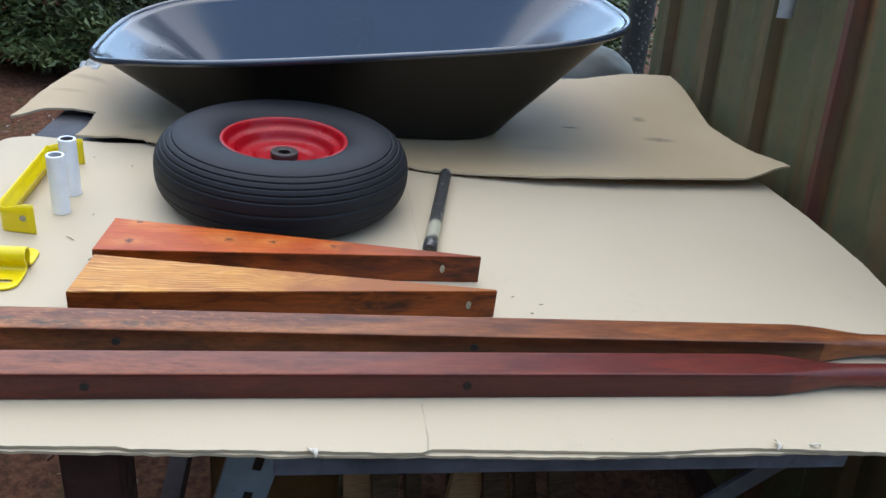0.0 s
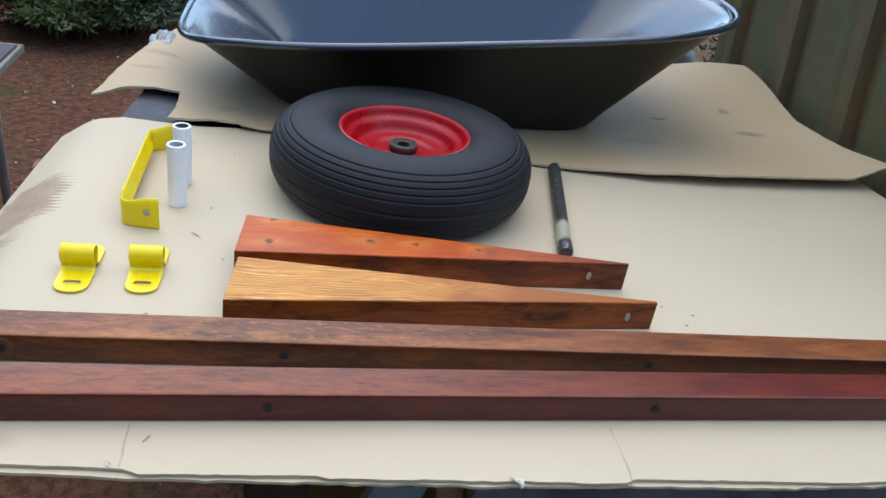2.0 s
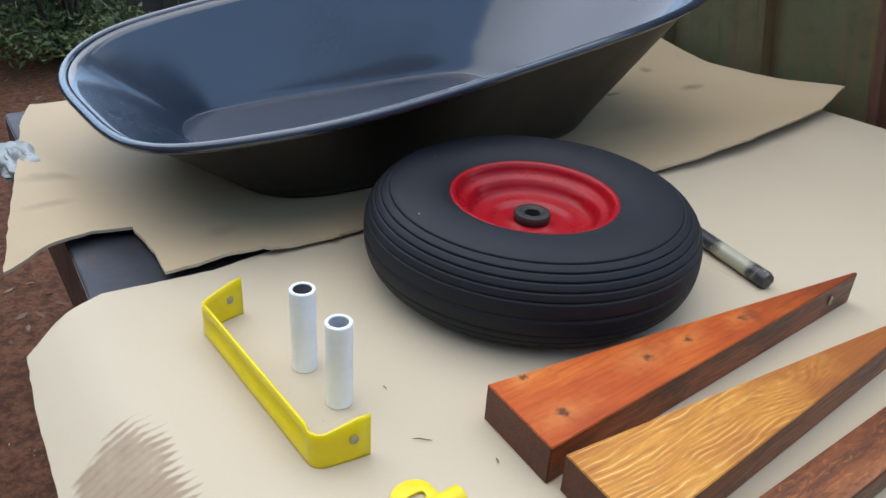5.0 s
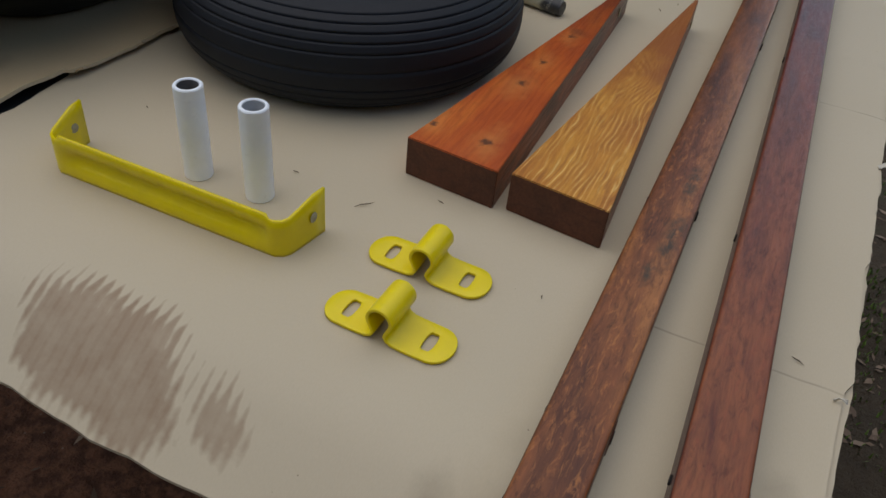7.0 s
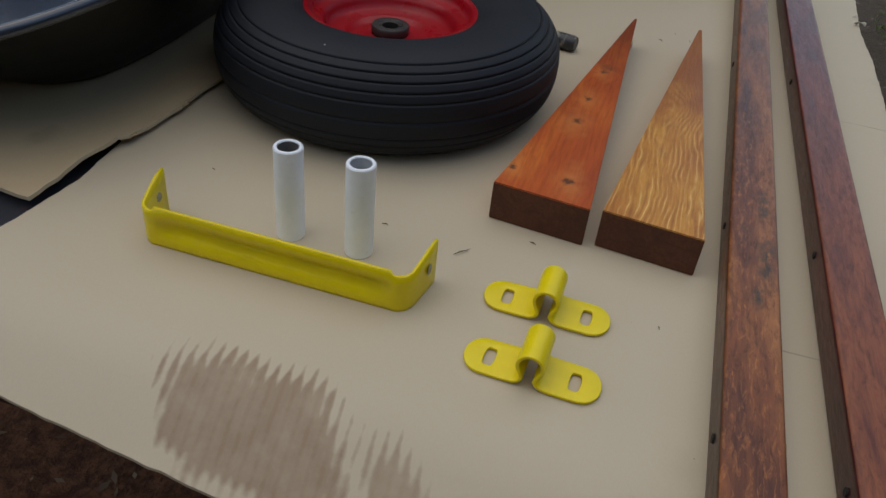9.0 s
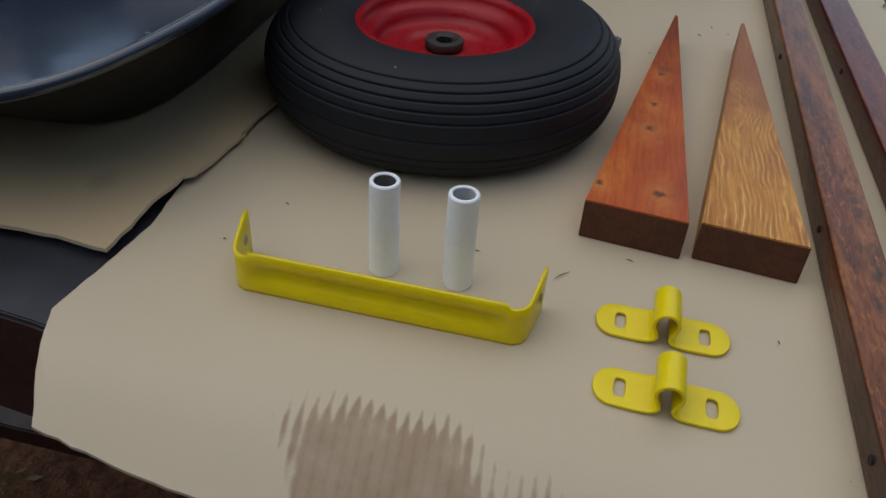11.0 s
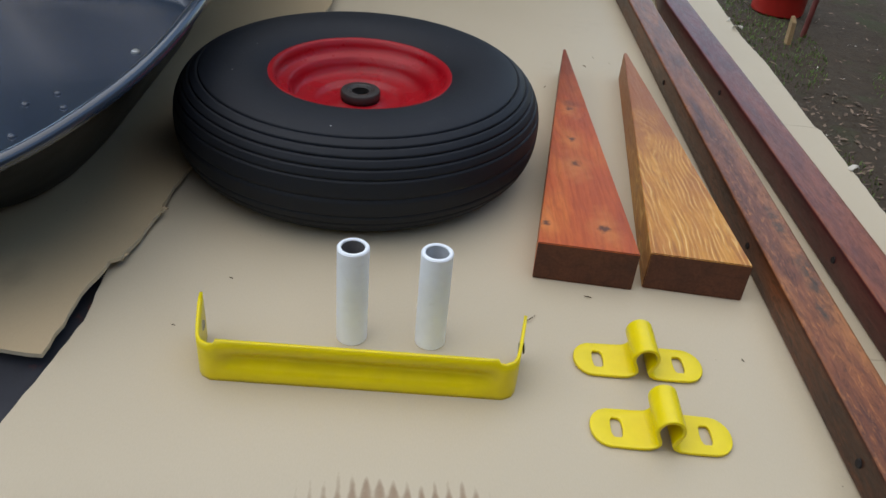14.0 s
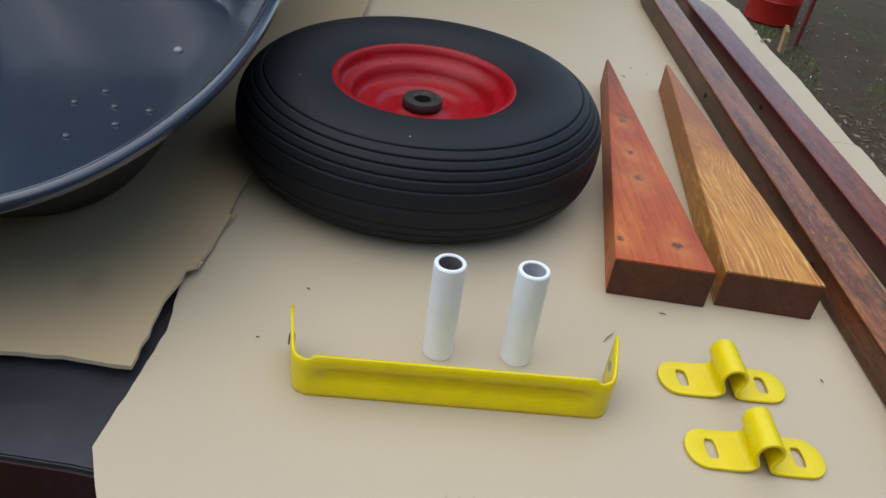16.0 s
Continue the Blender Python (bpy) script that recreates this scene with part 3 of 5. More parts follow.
def loft(sections, caps=True):
    """Skin over rings of equal length."""
    bm = bmesh.new()
    rings = [[bm.verts.new(p) for p in s] for s in sections]
    n = len(rings[0])
    for a, b in zip(rings, rings[1:]):
        for i in range(n):
            j = (i + 1) % n
            bm.faces.new((a[i], a[j], b[j], b[i]))
    if caps:
        bm.faces.new(rings[0])
        bm.faces.new(rings[-1][::-1])
    return bm


def tube(points, r, n=12, caps=True, closed=False):
    """A round bar along points; r is one radius or one for each point."""
    pts = [Vector(p) for p in points]
    rs = r if isinstance(r, (list, tuple)) else [r] * len(pts)
    sections, up = [], None
    for i, p in enumerate(pts):
        if closed:
            d = (pts[(i + 1) % len(pts)] - pts[i - 1]).normalized()
        else:
            d = (pts[min(i + 1, len(pts) - 1)] - pts[max(i - 1, 0)]).normalized()
        ref = Vector((0, 0, 1)) if abs(d.z) < 0.95 else Vector((1, 0, 0))
        a = d.cross(ref).normalized()
        b = a.cross(d).normalized()
        sections.append([p + rs[i] * (math.cos(2 * math.pi * k / n) * a + math.sin(2 * math.pi * k / n) * b) for k in range(n)])
    if closed:
        sections.append(sections[0])
        bm = loft(sections, False)
        bmesh.ops.remove_doubles(bm, verts=bm.verts[:], dist=1e-6)
        return bm
    return loft(sections, caps)


def prism(poly, z0, z1, bevel=0.0):
    bm = bmesh.new()
    f = bm.faces.new([bm.verts.new((x, y, z0)) for x, y in poly])
    out = bmesh.ops.extrude_face_region(bm, geom=[f])
    for v in out["geom"]:
        if isinstance(v, bmesh.types.BMVert):
            v.co.z = z1
    bmesh.ops.recalc_face_normals(bm, faces=bm.faces)
    if bevel:
        bmesh.ops.bevel(bm, geom=bm.edges[:], offset=bevel, segments=2, affect="EDGES")
    return bm


def inside(poly, x, y):
    hit = False
    for (x0, y0), (x1, y1) in zip(poly, poly[1:] + poly[:1]):
        if (y0 > y) != (y1 > y) and x < (x1 - x0) * (y - y0) / (y1 - y0) + x0:
            hit = not hit
    return hit


# ---- ground ----
def height(x, y):
    v = 0.03 * noise.noise((x * 0.8, y * 0.8, 0.3)) + 0.012 * noise.noise((x * 4, y * 4, 1.3)) + 0.006 * noise.noise((x * 13, y * 13, 2.0))
    return v


def build_ground():
    def line(lo, hi, fine0, fine1, step):
        c = list(np.arange(fine0, fine1 + 1e-6, step))
        left, right, s = fine0, fine1, step
        while left > lo or right < hi:
            s *= 1.6
            left, right = max(left - s, lo), min(right + s, hi)
            c = [left] + c + [right]
        return sorted(set(c))
    xs, ys = line(-400, 400, -3, 5.5, 0.06), line(-400, 400, -3.2, 5.2, 0.06)
    verts = [(x, y, height(x, y) if abs(x) < 20 and abs(y) < 20 else 0.0) for y in ys for x in xs]
    w = len(xs)
    faces = [(j * w + i, j * w + i + 1, (j + 1) * w + i + 1, (j + 1) * w + i) for j in range(len(ys) - 1) for i in range(w - 1)]
    me = bpy.data.meshes.new("ground")
    me.from_pydata(verts, [], faces)
    me.materials.append(M["ground"])
    me.shade_smooth()
    tagged(new("ground", me), "damp red-brown soil with patches of grass", "ground", kind="structure")


build_ground()


# ---- steel fence ----
FX = 1.345


def build_fence():
    root = empty("wall_fence", pose(0, 0, 0), "rusty green-stained steel sheet fence beside the table", "fence", kind="structure")
    pitch = 0.29
    first = 0.375 - 2 * pitch
    for k in range(6):
        y0 = first + k * pitch
        y1 = y0 + pitch
        # one pan between two standing seams
        prof = [(FX + 0.012, y0 - 0.012), (FX - 0.016, y0 - 0.004), (FX - 0.018, y0 + 0.012), (FX + 0.006, y0 + 0.030), (FX + 0.009, y0 + 0.085),
                (FX + 0.003, y0 + 0.10), (FX + 0.003, y0 + 0.125), (FX + 0.010, y0 + 0.14), (FX + 0.010, y0 + 0.20), (FX + 0.004, y0 + 0.215),
                (FX + 0.004, y0 + 0.24), (FX + 0.012, y1 - 0.030), (FX + 0.0145, y1 + 0.006)]
        if k == 5:      # the last sheet is cut narrow
            prof = prof[:8]
        bm = bmesh.new()
        cols = []
        nz = 14
        for j in range(nz + 1):
            z = -0.05 + 2.05 * j / nz
            cols.append([bm.verts.new((x + 0.004 * noise.noise((y * 3, z * 2.2, k * 1.7)), y + 0.19 * (z - 0.8), z)) for x, y in prof])
        for a, b in zip(cols, cols[1:]):
            for i in range(len(prof) - 1):
                bm.faces.new((a[i], a[i + 1], b[i + 1], b[i]))
        ext = bmesh.ops.extrude_face_region(bm, geom=bm.faces[:])
        for v in ext["geom"]:
            if isinstance(v, bmesh.types.BMVert):
                v.co.x += 0.0015
        part("panel", bm, M["fence"], root, smooth=True, angle=25)
    part("rail", box(FX + 0.03, FX + 0.07, first + 0.2, first + 5 * pitch + 0.16, 1.72, 1.80, 0.004), M["old_wood"], root)
    part("rail", box(FX + 0.03, FX + 0.07, first - 0.08, first + 5 * pitch - 0.1, 0.30, 0.38, 0.004), M["old_wood"], root)


build_fence()


# ---- work table ----
TABLE = [(-0.280, -0.31), (-0.280, 0.22), (-0.278, 0.42), (-0.255, 0.55), (-0.24, 0.70), (-0.20, 1.26), (1.27, 1.26), (1.290, -0.325), (0.972, -0.325), (0.970, -0.350), (0.40, -0.350), (0.38, -0.32)]


def build_table():
    root = empty("work_table", pose(0, 0, 0), "steel work table with a dark red-brown frame, covered in cardboard", "table")
    part("tabletop", prism(TABLE, Z - 0.018, Z - 0.0092, 0.0015), M["table_steel"], root, "dull bluish steel sheet")
    # angle iron under the edge
    for a, b in zip(TABLE[:5], TABLE[1:6]):
        va, vb = Vector((*a, 0)), Vector((*b, 0))
        d = (vb - va).normalized()
        nrm = Vector((d.y, -d.x, 0)) * -1
        s0 = [va + nrm * o + Vector((0, 0, z)) for o, z in ((0.002, Z - 0.015), (0.002, Z - 0.15), (-0.004, Z - 0.15), (-0.004, Z - 0.015))]
        s1 = [p + (vb - va) for p in s0]
        part("edge_strip", loft([s0, s1]), M["table_frame"], root)
    part("front_rail", box(0.262, 0.966, -0.358, -0.351, Z - 0.038, Z - 0.008, 0.0012), M["rail"], root, "scuffed blue-grey flat steel rail")
    part("back_rail", box(-0.17, 1.26, 1.255, 1.262, Z - 0.06, Z - 0.016, 0.0012), M["table_frame"], root)
    for x, y in ((0.061, -0.297), (1.18, -0.297), (-0.08, 1.12), (1.18, 1.12)):
        part("leg", box(x - 0.034, x + 0.034, y - 0.028, y + 0.028, -0.02, Z - 0.015, 0.005), M["table_frame"], root)
    part("brace", loft([[(x - 0.54 * d, y + 0.3 * d, Z - 0.032 - d) for x, y in ((0.893, -0.336), (0.935, -0.336), (0.935, -0.330), (0.893, -0.330))] for d in (0.0, 0.5)]), M["rail"], root)
    part("crossbar", box(0.02, 0.06, -0.22, 1.09, 0.16, 0.20, 0.003), M["table_frame"], root)
    part("crossbar", box(1.16, 1.20, -0.22, 1.09, 0.16, 0.20, 0.003), M["table_frame"], root)


build_table()


# ---- cardboard sheets ----
def sheet(name, poly, zf, thick, step, label, mats, rag=0.002, seed=0.0):
    """A cut sheet over a polygon, with a soft form zf(x, y), two paper faces and a ragged edge."""
    # edge points at even steps, slightly torn
    rim = []
    for (x0, y0), (x1, y1) in zip(poly, poly[1:] + poly[:1]):
        n = max(1, int(math.hypot(x1 - x0, y1 - y0) / 0.012))
        for i in range(n):
            f = i / n
            w = rag * noise.noise((x0 + (x1 - x0) * f * 1.0 + seed, (y0 + (y1 - y0) * f) * 1.0, 5.0)) + rag * noise.noise(((x0 + (x1 - x0) * f) * 60 + seed, (y0 + (y1 - y0) * f) * 60, 1.0))
            dx, dy = y1 - y0, x0 - x1
            ln = math.hypot(dx, dy)
            rim.append((x0 + (x1 - x0) * f + w * dx / ln, y0 + (y1 - y0) * f + w * dy / ln))
    bm = bmesh.new()
    x0, x1 = min(p[0] for p in rim), max(p[0] for p in rim)
    y0, y1 = min(p[1] for p in rim), max(p[1] for p in rim)
    f = bm.faces.new([bm.verts.new((x, y, 0)) for x, y in rim])
    for i in range(1, int((x1 - x0) / step) + 1):
        geom = bm.verts[:] + bm.edges[:] + bm.faces[:]
        bmesh.ops.bisect_plane(bm, geom=geom, plane_co=(x0 + i * step, 0, 0), plane_no=(1, 0, 0))
    for i in range(1, int((y1 - y0) / step) + 1):
        geom = bm.verts[:] + bm.edges[:] + bm.faces[:]
        bmesh.ops.bisect_plane(bm, geom=geom, plane_co=(0, y0 + i * step, 0), plane_no=(0, 1, 0))
    for v in bm.verts:
        v.co.z = zf(v.co.x, v.co.y)
    top = bm.faces[:]
    out = bmesh.ops.extrude_face_region(bm, geom=top)
    moved = [v for v in out["geom"] if isinstance(v, bmesh.types.BMVert)]
    for v in moved:
        v.co.z -= thick
    bm.normal_update()
    for fc in bm.faces:
        if abs(fc.normal.z) < 0.35:
            fc.material_index = 1
    ob = part(name, bm, mats, smooth=True, angle=50)
    return tagged(ob, label, "cardboard")


def smooth01(t):
    t = min(max(t, 0.0), 1.0)
    return t * t * (3 - 2 * t)


def z_front(x, y):
    z = Z + 0.0006 * noise.noise((x * 5, y * 5, 0))
    # the end hangs over the table's edge
    d = -0.278 - x
    if d > 0:
        z -= 0.58 * (d * d / 0.060 if d < 0.030 else d - 0.015)
    if y < -0.33:
        z -= 0.03 * (-0.33 - y)
    return z


FRONT = [(-0.244, 0.538), (-0.342, 0.496), (-0.356, 0.41), (-0.366, 0.30), (-0.375, 0.19), (-0.376, 0.08), (-0.373, -0.03), (-0.364, -0.17), (-0.350, -0.362), (-0.305, -0.334),
         (-0.207, -0.331), (-0.085, -0.339), (-0.07, -0.345), (0.098, -0.349), (0.112, -0.353), (0.425, -0.363), (0.437, -0.357), (0.70, -0.366),
         (0.82, -0.360), (1.06, -0.374), (1.18, -0.350), (1.262, -0.08), (1.288, 0.12), (1.290, 0.31), (1.278, 0.475), (1.24, 0.66), (0.02, 0.62), (-0.02, 0.528), (-0.11, 0.520), (-0.19, 0.530)]
sheet("cardboard_sheet", FRONT, z_front, 0.0035, 0.03, "flat beige cardboard sheet with oil-rubbed flute marks on the table", [M["card"], M["card_edge"]], 0.0016)



def z_under(x, y):
    return z_front(x, y) - 0.0050


UNDER = [(-0.236, 0.50), (-0.330, 0.450), (-0.366, 0.20), (-0.366, -0.03), (-0.345, -0.330), (-0.300, -0.338), (-0.19, -0.337), (-0.08, -0.347), (0.10, -0.354), (0.27, -0.361),
         (0.44, -0.363), (0.60, -0.368), (0.76, -0.366), (0.90, -0.364), (1.06, -0.370), (1.17, -0.350), (1.25, -0.08), (1.28, 0.30), (1.26, 0.47), (1.22, 0.60), (0.03, 0.60), (-0.03, 0.505)]
sheet("cardboard_sheet", UNDER, z_under, 0.0036, 0.04, "second beige cardboard sheet under the first, its edge peeping out", [M["card"], M["card_edge"]], 0.0026, 7.0)


def z_back(x, y):
    z = Z + 0.0075 + 0.001 * noise.noise((x * 4, y * 4, 3))
    # the free end lifts off the sheet below and its corner curls up
    lift = smooth01((x - 0.45) / 0.5) * smooth01((0.62 - y) / 0.22)
    z += 0.020 * lift
    z += 0.030 * smooth01((x - 1.20) / 0.11) * smooth01((1.2 - y) / 0.8)
    edge = 0.522 - 0.095 * smooth01((x + 0.05) / 0.62)
    if x < 0.5:
        z += 0.004 * smooth01((edge + 0.040 - y) / 0.03) * smooth01((x + 0.13) / 0.05)
        # a pressed fold along the edge, and the loose end rolled up
        z += 0.0035 * math.exp(-((y - edge - 0.030) / 0.008) ** 2) * smooth01((x + 0.16) / 0.04)
        z += 0.003 * smooth01((edge + 0.022 - y) / 0.022) * smooth01((0.0 - x) / 0.03)
    if x > 0.75:
        z += 0.045 * smooth01((x - 0.85) / 0.45) * smooth01((y - 0.75) / 0.35)
    if x < -0.14:
        z += 0.022 * smooth01((-0.14 - x) / 0.1) * smooth01((y - 0.66) / 0.25)
        z -= 0.014 * smooth01((-0.25 - x) / 0.08) * smooth01((0.80 - y) / 0.15)
    return z


BACK = [(-0.166, 0.533), (-0.10, 0.530), (-0.036, 0.521), (-0.030, 0.513), (0.06, 0.502), (0.10, 0.503), (0.30, 0.483), (0.457, 0.457), (0.60, 0.425), (0.75, 0.408), (0.90, 0.406),
        (1.10, 0.424), (1.312, 0.450), (1.306, 0.50), (1.290, 0.66), (1.286, 0.79), (1.300, 0.95), (1.310, 1.13), (1.18, 1.15), (1.05, 1.135), (0.90, 1.16),
        (0.30, 1.22), (-0.16, 1.24), (-0.20, 1.12), (-0.238, 0.95), (-0.29, 0.78), (-0.328, 0.660), (-0.27, 0.682), (-0.21, 0.688), (-0.160, 0.674), (-0.158, 0.59)]
sheet("cardboard_sheet", BACK, z_back, 0.0045, 0.03, "worn bent cardboard sheet with a curled corner and a torn notch", [M["card_back"], M["card_edge"]], 0.0022, 3.0)


# torn paper along the edges
def build_scrap(x, y, z, ang, size, seed, m):
    rng = random.Random(seed)
    bm = bmesh.new()
    rows = []
    for i in range(5):
        f = i / 4
        w = size * (0.45 + 0.25 * math.sin(f * 3 + seed)) * (1.1 - 0.6 * f)
        rows.append([bm.verts.new((u * w + rng.uniform(-0.1, 0.1) * size, f * size, size * (0.35 * math.sin(f * 2.6 + u) + rng.uniform(-0.06, 0.06)))) for u in (-0.5, -0.15, 0.2, 0.5)])
    for a, b in zip(rows, rows[1:]):
        for i in range(3):
            bm.faces.new((a[i], a[i + 1], b[i + 1], b[i]))
    ob = part("paper_scrap", bm, m, at=pose(x, y, z, 0, 0, ang), smooth=True)
    mod = ob.modifiers.new("thickness", "SOLIDIFY")
    mod.thickness = 0.0007
    tagged(ob, "torn curl of paper on the cardboard edge", "paper scrap", "torn paper scraps")


M["paper"] = mat_paint("torn_pale_paper", (0.62, 0.58, 0.50), rough=0.85, var=0.1, scale=40)
build_scrap(0.303, -0.355, Z - 0.001, 200, 0.016, 1, M["paper"])
build_scrap(0.865, -0.356, Z + 0.001, 150, 0.018, 2, M["paper"])
build_scrap(0.905, -0.359, Z + 0.001, 250, 0.012, 3, M["paper"])
build_scrap(-0.10, -0.331, Z + 0.001, 190, 0.010, 4, M["paper"])
build_scrap(-0.028, 0.512, Z + 0.009, 262, 0.011, 5, M["card_back"])
build_scrap(0.06, 0.500, Z + 0.009, 250, 0.009, 6, M["card_back"])


# ---- wheel ----
def build_wheel(m):
    root = empty("spare_wheel", m, "wheelbarrow wheel with a ribbed black tyre, lying flat on cardboard", "wheel")
    prof = []
    grooves = (62, 50, 39, 28, 17, 0, -17, -28, -39, -50, -62)
    for i in range(0, 271):
        phi = 135 - i
        c, s = math.cos(radians(phi)), math.sin(radians(phi))
        e = 2 / 2.35
        a, b = 0.0645, 0.062
        cut = max((max(0.0, 1 - abs(phi - g) / 1.6) for g in grooves), default=0) * 0.0019
        r = 0.1550 + (a - cut) * math.copysign(abs(c) ** e, c)
        z = (b - cut) * math.copysign(abs(s) ** e, s)
        prof.append((r, z + 0.062))
    part("tyre", revolve(prof, 112), M["rubber"], root, "black rubber with circular ribs", smooth=True, angle=60)
    rim = [(0.1090, 0.1035), (0.1112, 0.1070), (0.1098, 0.1105), (0.1062, 0.1114), (0.1030, 0.1092), (0.1008, 0.1030), (0.0990, 0.0972), (0.0955, 0.0950),
           (0.0890, 0.0940), (0.0860, 0.0920), (0.0830, 0.0845), (0.0800, 0.0778), (0.0755, 0.0755), (0.0600, 0.0750), (0.0548, 0.0740), (0.0512, 0.0706),
           (0.0460, 0.0696), (0.0340, 0.0705), (0.0275, 0.0735), (0.0235, 0.0745), (0.0235, 0.0660), (0.0300, 0.0620), (0.0600, 0.0600), (0.0750, 0.0580),
           (0.0920, 0.0380), (0.1030, 0.0140), (0.1090, 0.0180)]
    part("rim", revolve(rim, 96), M["rim"], root, "red-painted pressed steel rim", smooth=True, angle=50)
    hub = [(0.0210, 0.016), (0.0210, 0.0755), (0.0236, 0.0768), (0.0242, 0.0785), (0.0242, 0.0845), (0.0232, 0.0860), (0.0166, 0.0866), (0.0152, 0.0852),
           (0.0122, 0.0852), (0.0105, 0.0847), (0.0105, 0.026)]
    h = part("hub", revolve(hub, 40), M["hub"], root, "greasy dark steel hub with an open bore", smooth=True, angle=35)
    part("bore", revolve([(0.0, 0.035), (0.0103, 0.035)], 24), M["hole"], h)
    for i in range(7):
        a = 2 * math.pi * i / 7
        part("roller", revolve([(0.0013, 0.0850), (0.0010, 0.0857), (0, 0.0858)], 8), M["hole"], h, at=pose(0.0136 * math.cos(a), 0.0136 * math.sin(a), 0))


build_wheel(pose(0.2455, 0.307, Z, 0, 0, 20))


# ---- wheelbarrow tray ----
def superellipse(cx, cy, hx, hy, n, k):
    out = []
    for i in range(k):
        a = 2 * math.pi * i / k
        c, s = math.cos(a), math.sin(a)
        out.append((cx + hx * math.copysign(abs(c) ** (2 / n), c), cy + hy * math.copysign(abs(s) ** (2 / n), s)))
    return out


TUB_Z = Z + 0.013


def rim_z(x):
    t = min(max((x + 0.157) / 1.125, 0.0), 1.0)
    return 0.950 + 0.138 * t - 0.018 * max(0.0, 1 - t / 0.14) ** 2


def build_tray():
    root = empty("wheelbarrow_tray", pose(0, 0, 0), "glossy dark steel wheelbarrow tray with a sky-tinted inside, resting on cardboard", "wheelbarrow tray")
    k = 144
    low = superellipse(0.368, 0.828, 0.342, 0.215, 5.0, k)
    high = superellipse(0.4055, 0.812, 0.5625, 0.329, 3.4, k)
    c = Vector((0.368, 0.828, TUB_Z))
    secs = []
    for f in (0.08, 0.3, 0.55, 0.75, 0.88):
        secs.append([(c.x + (x - c.x) * f, c.y + (y - c.y) * f, TUB_Z + 0.001) for x, y in low])
    foot = 0.13
    for t in (0.0, 0.02, 0.045, 0.07, 0.10, 0.13, 0.19, 0.27, 0.36, 0.46, 0.56, 0.66, 0.76, 0.85, 0.93, 1.0):
        # tight rounded foot, straight flared wall
        u = t if t > foot else t * (0.45 + 0.55 * t / foot)
        zf = t if t > foot else foot * (t / foot) ** 1.9
        ring = []
        for (xl, yl), (xh, yh) in zip(low, high):
            x, y = xl + (xh - xl) * (0.03 + 0.97 * u), yl + (yh - yl) * (0.03 + 0.97 * u)
            ring.append((x, y, TUB_Z + 0.001 + (rim_z(xh) - TUB_Z) * zf))
        secs.append(ring)
    bm = loft(secs, False)
    bm.faces.new([v for v in bm.verts[:k]])
    bmesh.ops.recalc_face_normals(bm, faces=bm.faces)
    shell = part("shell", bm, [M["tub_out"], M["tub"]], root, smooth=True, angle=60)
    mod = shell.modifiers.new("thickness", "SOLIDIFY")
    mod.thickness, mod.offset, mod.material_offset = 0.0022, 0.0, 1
    lip = [(x + (x - 0.4055) * 0.014, y + (y - 0.812) * 0.022, rim_z(x) - 0.001) for x, y in high]
    part("rolled_rim", tube(lip, 0.0072, 12, closed=True), M["tub"], root, smooth=True, angle=80)
    part("bolt_head", revolve([(0, 0.004), (0.004, 0.0036), (0.0065, 0.0015), (0.007, -0.002)], 14), M["galv"], root, "bright bolt head", at=pose(0.475, 0.662, TUB_Z + 0.003))
    for x, y in ((0.278, 0.738), (0.277, 0.689), (0.231, 0.673), (0.191, 0.716), (0.275, 0.645), (0.317, 0.713)):
        b = part("rivet", revolve([(0, 0.0035), (0.003, 0.003), (0.005, 0.001), (0.0055, -0.001)], 12), M["tub"], root, "small painted rivet")
        b.location = (x, y, TUB_Z + 0.003)


build_tray()


# ---- tapered wooden legs ----
def build_wedge(name, tri, h, top, label, holes, group):
    root = empty(name, pose(0, 0, Z + 0.0004), label, "wooden leg", group)
    bm = prism(tri, 0, h, 0.0009)
    bm.normal_update()
    # end and front faces get the woods that carry shade
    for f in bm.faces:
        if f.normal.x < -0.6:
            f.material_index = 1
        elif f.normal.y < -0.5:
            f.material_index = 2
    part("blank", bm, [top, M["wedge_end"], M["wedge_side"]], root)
    for x, z, r in holes:
        # bore in the front face
        (ax, ay), (bx, by) = tri[1], tri[2]
        y = ay + (by - ay) * (x - ax) / (bx - ax)
        b = part("bolt_hole", revolve([(r, -0.0006), (r * 1.15, 0.0006), (0, -0.0002)], 16), M["hole_light"], root, "splintered pale bolt hole")
        b.matrix_basis = pose(x, y - 0.0012, z, 90, 0, 0) @ Matrix.Diagonal((0.55, 1.0, 1.0, 1.0))


build_wedge("tapered_leg", [(0.003, 0.104), (-0.007, 0.002), (0.554, 0.0135), (0.553, 0.0175)], 0.0445, M["wedge_red"],
            "tapered red-brown hardwood leg with dark knots", ((0.495, 0.024, 0.006),), "tapered legs")
build_wedge("tapered_leg", [(-0.001, -0.010), (-0.012, -0.111), (0.560, -0.085), (0.559, -0.080)], 0.0440, M["wedge_gold"],
            "tapered golden hardwood leg with bold grain", ((0.520, 0.022, 0.006),), "tapered legs")


